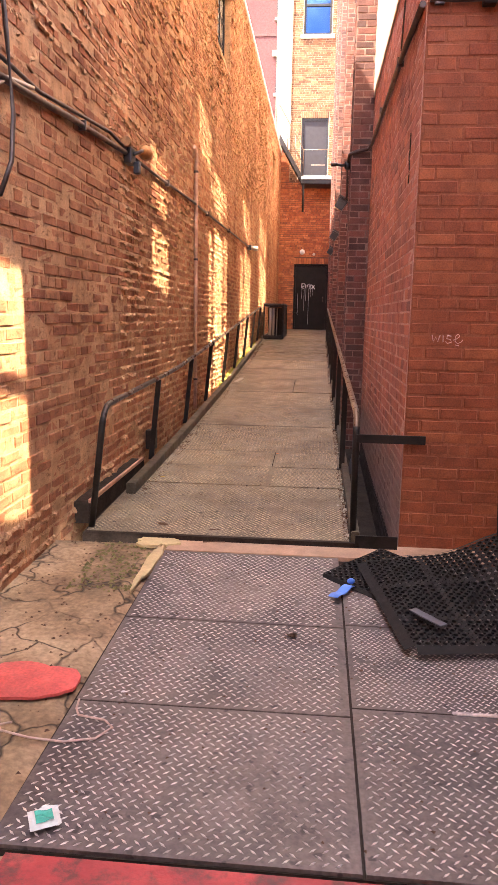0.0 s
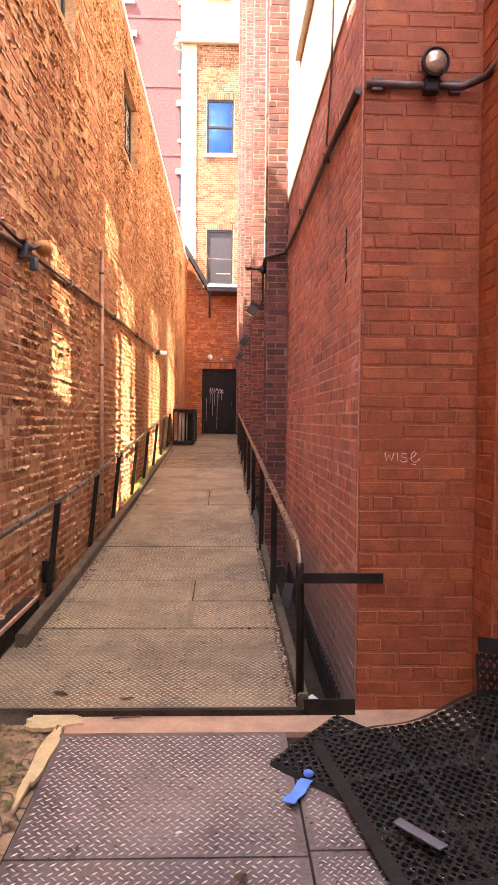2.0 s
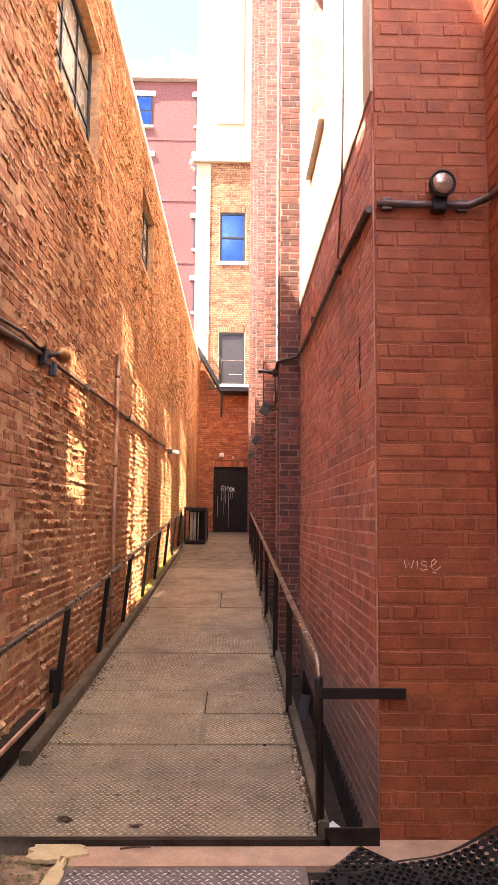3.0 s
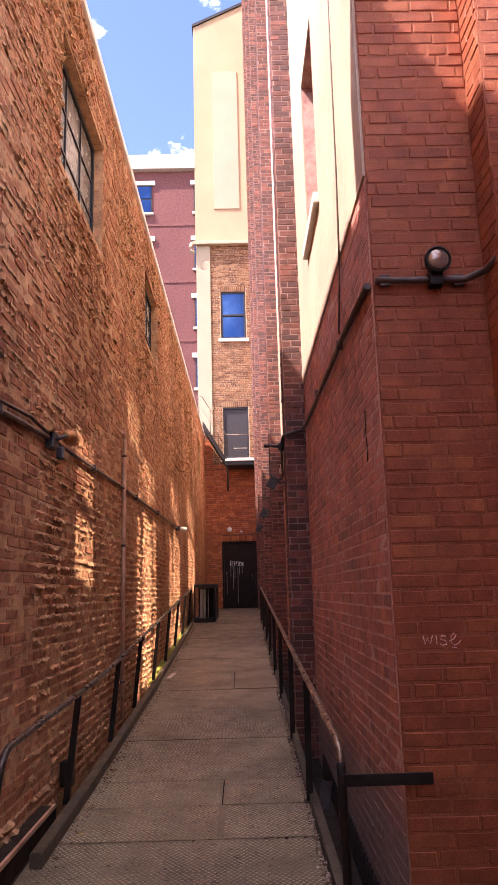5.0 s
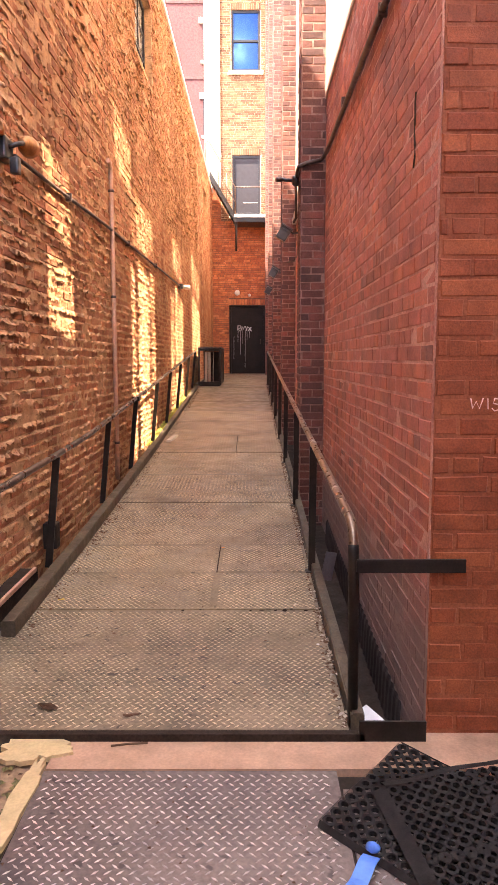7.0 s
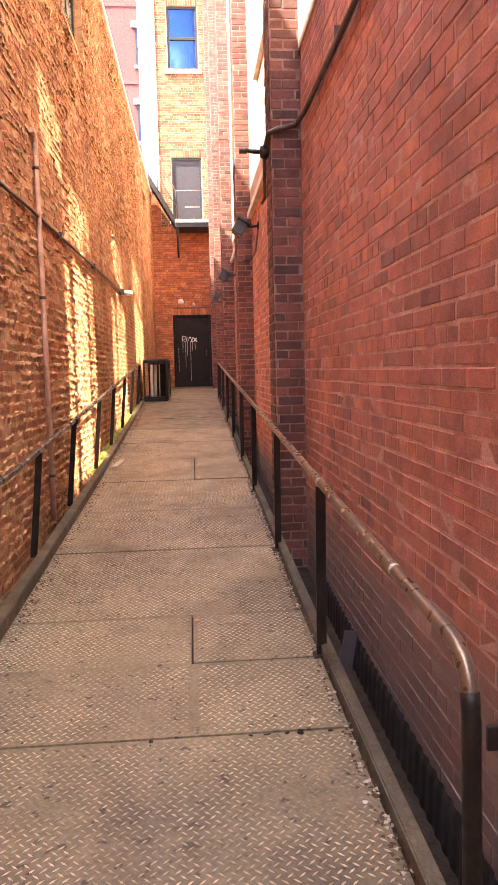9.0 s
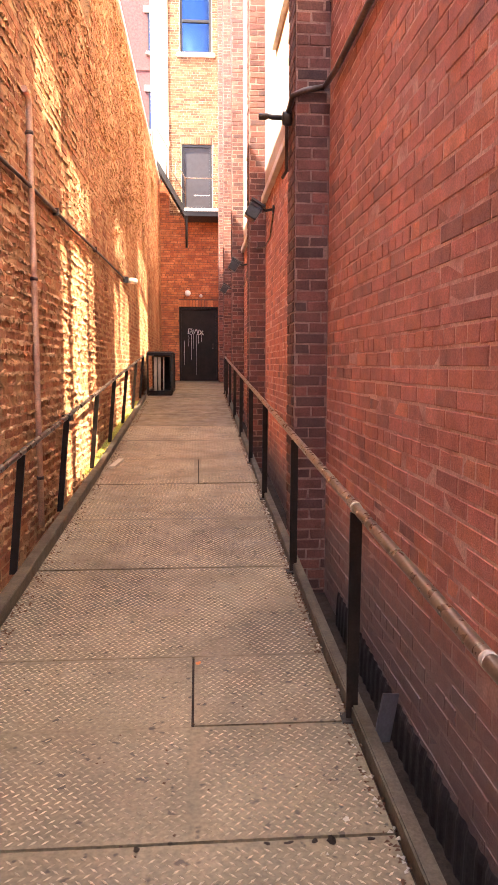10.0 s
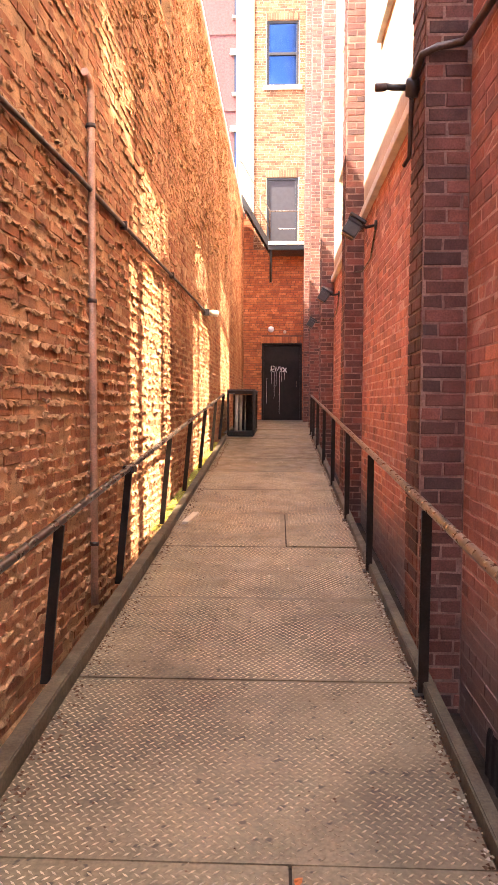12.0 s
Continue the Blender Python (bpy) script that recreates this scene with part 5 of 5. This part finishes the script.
def glove():
    g = empty("blue_glove", "blue rubber glove twisted beside the mat", "glove", at=(0.15, 5.92, 0.06))
    z = ground_z(5.9) + 0.02
    part("cuff", lathe([(0.0, -0.02), (0.012, -0.018), (0.016, 0.0), (0.011, 0.02), (0.0, 0.03)], pose(0.185, 5.87, z + 0.022, 70, 10, 30), 12), M_BLUE, g)
    bm = bmesh.new()
    bmesh.ops.create_grid(bm, x_segments=10, y_segments=4, size=0.5)
    for v in bm.verts:
        t = v.co.x + 0.5
        v.co = Vector((0.18 - 0.09 * t + v.co.y * 0.045, 5.86 - 0.17 * t - v.co.y * 0.02, z + 0.006 * math.sin(t * 9) + 0.004))
    bmesh.ops.solidify(bm, geom=bm.faces[:], thickness=0.004)
    part("strip", bm, M_BLUE, g)


glove()


def litter(name, x, y, size, material, label, category, seed, lift=0.003, zf=None, long=1.0):
    zf = zf or (deck_z if y > 6.5 else ground_z)
    r = random.Random(seed)
    bm = bmesh.new()
    vs = []
    n = 9
    for k in range(n):
        t = 2 * math.pi * k / n
        q = size * (0.55 + 0.5 * r.random())
        vs.append(bm.verts.new((q * long * math.cos(t), q * math.sin(t), 0.25 * size * r.random())))
    c = bm.verts.new((0, 0, 0.3 * size))
    for k in range(n):
        bm.faces.new((vs[k], vs[(k + 1) % n], c))
    bmesh.ops.solidify(bm, geom=bm.faces[:], thickness=0.0015)
    bm.transform(pose(x, y, zf(y) + lift, 0, 0, r.uniform(0, 360)))
    block(name, bm, material, label, category, None)


litter("fallen_leaf", -1.20, 7.82, 0.022, M_LEAF, "small yellow fallen leaf on the ramp", "leaf", 1)
litter("leaf_clump", -0.95, 6.66, 0.028, M_DRYLEAF, "dark rotten leaf clump on the ramp edge", "leaf clump", 2, long=1.8)
litter("leaf_clump", -0.62, 6.60, 0.018, M_DRYLEAF, "dark rotten leaf clump on the ramp edge", "leaf clump", 3, long=2.4)
litter("dry_leaf", -0.35, 8.80, 0.02, M_ORANGE, "small orange-brown leaf on the ramp", "leaf", 4)
litter("paper_scrap", 0.16, 5.84, 0.02, M_ORANGE, "orange paper scrap on the steel plate", "scrap", 5)
litter("dry_twig_clump", -0.09, 5.32, 0.03, M_DRYLEAF, "dark dried leaf clump on the steel plate", "leaf clump", 6)
for k in range(26):
    y = rng.uniform(7, 17)
    x = rng.choice([rng.uniform(-1.2, 0.15), rng.uniform(0.02, 0.19)])
    litter("litter_scrap", x, y, rng.uniform(0.007, 0.015), rng.choice([M_PVC, M_PAPER, M_DRYLEAF, M_DRYLEAF]), "tiny scrap of litter on the ramp deck", "litter", 100 + k)
# flat dark spots laid on the seam in place of rust holes
for k, (x, q) in enumerate(((0.02, 0.016), (-0.03, 0.010), (-0.10, 0.009), (-0.16, 0.008), (0.13, 0.010), (-0.52, 0.010))):
    litter("rust_flake", x, 7.66, q, M_SKIRT, "dark flat spot in place of a rust hole at the plate seam", "rust flake", 300 + k, long=1.7)
for k in range(14):
    litter("litter_scrap", rng.uniform(-0.85, 0.9), rng.uniform(4.1, 6.2), rng.uniform(0.006, 0.013), rng.choice([M_DRYLEAF, M_DRYLEAF, M_PAPER]), "tiny scrap of litter on the steel plates", "litter", 200 + k, zf=ground_z)
block("twig", tube([(-0.66, 6.42, ground_z(6.42) + 0.016), (-0.60, 6.43, ground_z(6.42) + 0.018), (-0.53, 6.44, ground_z(6.42) + 0.016)], 0.004, 6), M_DRYLEAF, "dark twig on the cement strip", "twig", None)
block("steel_latch", box(0.50, 0.66, 4.785, 4.80, ground_z(4.8), ground_z(4.8) + 0.008, 0.003), M_TREAD, "bare steel lifting bar in the plate", "lifting bar", None)


def debris(name, x0, x1, y0, y1, n, material, zf, seed, label, size=0.012):
    """A drift of crumbs along an edge."""
    r = random.Random(seed)
    verts, faces = [], []
    for _ in range(n):
        x, y, s = r.uniform(x0, x1), r.uniform(y0, y1), size * r.uniform(0.3, 1.0)
        b, z, t = len(verts), zf(y) + 0.001, r.uniform(0, 6.3)
        for dx, dy, dz in ((1, 0, 0), (-.5, .8, 0), (-.6, -.7, 0), (0.1, 0.1, 0.6)):
            verts.append((x + s * (dx * math.cos(t) - dy * math.sin(t)), y + s * (dx * math.sin(t) + dy * math.cos(t)), z + s * dz))
        faces += [(b, b + 1, b + 3), (b + 1, b + 2, b + 3), (b + 2, b, b + 3)]
    tagged(pydata(name, verts, faces, material), label, "debris", "", "stuff")


debris("leaf_debris", 0.17, 0.212, 6.5, 20, 1500, M_DRYLEAF, deck_z, 5, "dry crumbs of leaves along the steel kerb")
debris("pale_debris", 0.18, 0.212, 6.5, 14, 260, M_PVC, deck_z, 6, "pale crumbs of litter along the steel kerb", 0.014)
debris("leaf_debris", -1.29, -1.22, 7.3, 19, 900, M_DRYLEAF, deck_z, 7, "dry crumbs of leaves along the ramp kerb", 0.014)
debris("leaf_debris", -1.5, -0.88, 4.3, 6.45, 220, M_DRYLEAF, lambda y: ground_z(y) - 0.006, 8, "dry crumbs on the cracked concrete", 0.012)
debris("moss", -1.25, -0.9, 5.7, 6.4, 260, M_MOSS, lambda y: ground_z(y) - 0.008, 9, "small moss tufts in the concrete cracks", 0.02)
debris("moss", -1.48, -1.375, 12.9, 19.0, 1800, M_GLOW_MOSS, lambda y: deck_z(y) + 0.0, 10, "moss along the rough wall foot, glint glow in its colour", 0.025)
debris("leaf_debris", -0.86, 1.1, 4.05, 6.25, 220, M_DRYLEAF, lambda y: ground_z(y) + 0.001, 11, "dark dry crumbs scattered on the steel plates", 0.009)
debris("leaf_debris", -1.28, 0.2, 6.55, 16, 420, M_DRYLEAF, lambda y: deck_z(y) + 0.003, 12, "dark dry crumbs scattered on the ramp deck", 0.008)
debris("pale_debris", -1.28, 0.2, 6.55, 16, 110, M_PVC, lambda y: deck_z(y) + 0.003, 13, "pale crumbs scattered on the ramp deck", 0.007)


def raised_joints(parent):
    """Squeezed-out ragged mortar along the bed joints of the rough wall."""
    verts, faces = [], []
    rng = random.Random(9)
    course, step = 0.069, 0.026
    for i in range(1, int(LTOP / course) + 1):
        v = i * course - 0.06
        n = int(19.5 / step)
        base = len(verts)
        live = []
        for k in range(n):
            u = -3.6 + k * step
            y = u + 6
            patch = noise.noise((u * 0.55, v * 0.8, 1.3)) * 0.5 + 0.5
            smooth = 1.0
            if u < 1.9 and 0.3 < v < 2.9:
                smooth = 0.12
            cell = noise.cell((u / 0.21 + 0.5 * (i % 2), i * 1.0, 4.0))
            a = max(0.0, patch * 1.7 - 0.2) * smooth * (rng.uniform(0.0, 1.0) * 0.030 * (0.4 + 1.0 * max(0.0, cell)) if cell > -0.35 else 0.003)
            if any(h[0] - 0.02 < u < h[1] + 0.02 and h[2] - 0.02 < v < h[3] + 0.02 for h in LWIN):
                a = 0.0
            droop = rng.uniform(-0.03, 0.006)
            verts += [(u, v + 0.009 + rng.uniform(0, 0.006), 0.004), (u + rng.uniform(-.01, .01), v + droop, 0.006 + a), (u, v - 0.012 - rng.uniform(0, 0.008), 0.004)]
            live.append(a > 0.003)
        for k in range(n - 1):
            if live[k] or live[k + 1]:
                p, q = base + 3 * k, base + 3 * k + 3
                faces += [(p, p + 1, q + 1, q), (p + 1, p + 2, q + 2, q + 1)]
    vv = np.array(verts) @ np.array(LM.to_3x3()).T + np.array(LM.translation)
    tagged(pydata("ragged_mortar", vv.tolist(), faces, M_MORTAR_L, parent), "ragged squeezed-out mortar", "", "", "stuff")


def mortar_crumbs(parent, n):
    """Lumps of old mortar and broken brick faces left standing on the rough wall."""
    r = random.Random(31)
    verts, faces = [], []
    while n:
        u, v = r.uniform(-1.2, 12.5), r.uniform(0.25, LTOP - 0.1)
        ragged = noise.noise((u * 0.6, v * 0.7, 8.1)) + 0.35 * noise.noise((u * 2.3, v * 2.6, 2.0)) + 0.22
        if u < 1.9 and 0.3 < v < 2.6:
            ragged -= 0.55
        if ragged < r.uniform(0.0, 0.5) or any(h[0] - 0.1 < u < h[1] + 0.1 and h[2] - 0.1 < v < h[3] + 0.1 for h in LWIN):
            continue
        n -= 1
        a, b, out, lean = r.uniform(0.012, 0.05), r.uniform(0.006, 0.017), r.uniform(0.008, 0.022), r.uniform(-0.3, 0.3)
        v = round((v + 0.06) / 0.069) * 0.069 - 0.06 + r.uniform(-0.012, 0.012)
        k = len(verts)
        ring = [(math.cos(t) * a * r.uniform(0.7, 1.2), math.sin(t) * b * r.uniform(0.6, 1.3)) for t in (2 * math.pi * q / 7 for q in range(7))]
        verts += [(u + x, v + y + lean * x, 0.0) for x, y in ring]
        verts += [(u + x * 0.6, v + y * 0.6 + lean * x, out * r.uniform(0.6, 1.0)) for x, y in ring]
        faces += [(k + q, k + (q + 1) % 7, k + 7 + (q + 1) % 7, k + 7 + q) for q in range(7)] + [tuple(range(k + 7, k + 14))]
    vv = np.array(verts) @ np.array(LM.to_3x3()).T + np.array(LM.translation)
    tagged(pydata("mortar_crumbs", vv.tolist(), faces, M_MORTAR_L, parent), "broken lumps of old mortar", "", "", "stuff")


raised_joints(wall_west)
mortar_crumbs(wall_west, 7500)
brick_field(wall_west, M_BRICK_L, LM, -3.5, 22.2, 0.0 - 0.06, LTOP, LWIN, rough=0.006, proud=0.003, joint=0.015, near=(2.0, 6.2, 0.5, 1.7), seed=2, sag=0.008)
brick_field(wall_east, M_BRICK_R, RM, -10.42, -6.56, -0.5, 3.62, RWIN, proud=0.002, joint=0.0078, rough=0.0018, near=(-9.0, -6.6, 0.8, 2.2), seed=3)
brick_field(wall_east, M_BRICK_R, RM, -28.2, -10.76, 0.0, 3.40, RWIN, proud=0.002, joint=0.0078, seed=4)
PM = [M_BRICK_P, M_MORTAR_P]
for k, (y0, y1, x0, top) in enumerate(PIERS):
    pier = empty("wall_pier_%d" % (k + 1), "brown brick wall pier with pale mortar joints", "wall pier", kind="structure", at=(x0 + 0.1, y0, 0))
    part("masonry", box(x0, RX - 0.002, y0, y1, -0.6, top), M_MORTAR_P, pier)
    high = (10, 15, 20, 25, 25)[k]
    brick_field(pier, M_BRICK_P, facing(y0), x0, RX, -0.3, high, seed=20 + k, ln=0.19, headers=0, course=0.067, proud=0.003, joint=0.0085, near=(x0 - 0.1, RX, 0, 3.5) if k == 0 else None)
    side = axes((x0, 0, 0), (0, -1, 0), (0, 0, 1), (-1, 0, 0))
    brick_field(pier, M_BRICK_P, side, -y1, -y0, -0.3, high, seed=40 + k, headers=0, course=0.067)
brick_field(wall_corner, M_BRICK_F, FM, RX, 1.06, -0.14, 9.0, near=(RX, 1.06, 0.5, 4.2), seed=7, proud=0.003)
brick_field(wall_corner, M_BRICK_F, facing(6.29), 1.06, 2.4, -0.14, 9.0, seed=8, proud=0.003)
brick_field(wall_corner, M_BRICK_F, axes((1.06, 0, 0), (0, -1, 0), (0, 0, 1), (-1, 0, 0)), -6.53, -6.29, -0.14, 9.0, seed=9, headers=0, proud=0.003)
brick_field(wall_north, M_BRICK_O, BM, -1.46, -1.142, 5.95, 7.0, seed=14)
brick_field(wall_north, M_BRICK_O, BM, -1.46, 0.485, 0.9, 5.95, [(DOOR[0], DOOR[1], 0, DOOR[3] + 0.2)], seed=11)
brick_field(wall_north, M_BRICK_T, BM, -1.14, 0.485, 5.95, 14.3, [(W1[0] - .02, W1[1] + .02, W1[2] - .12, W1[3] + .2), (W2[0] - .02, W2[1] + .02, W2[2] - .12, W2[3] + .2)], seed=12)
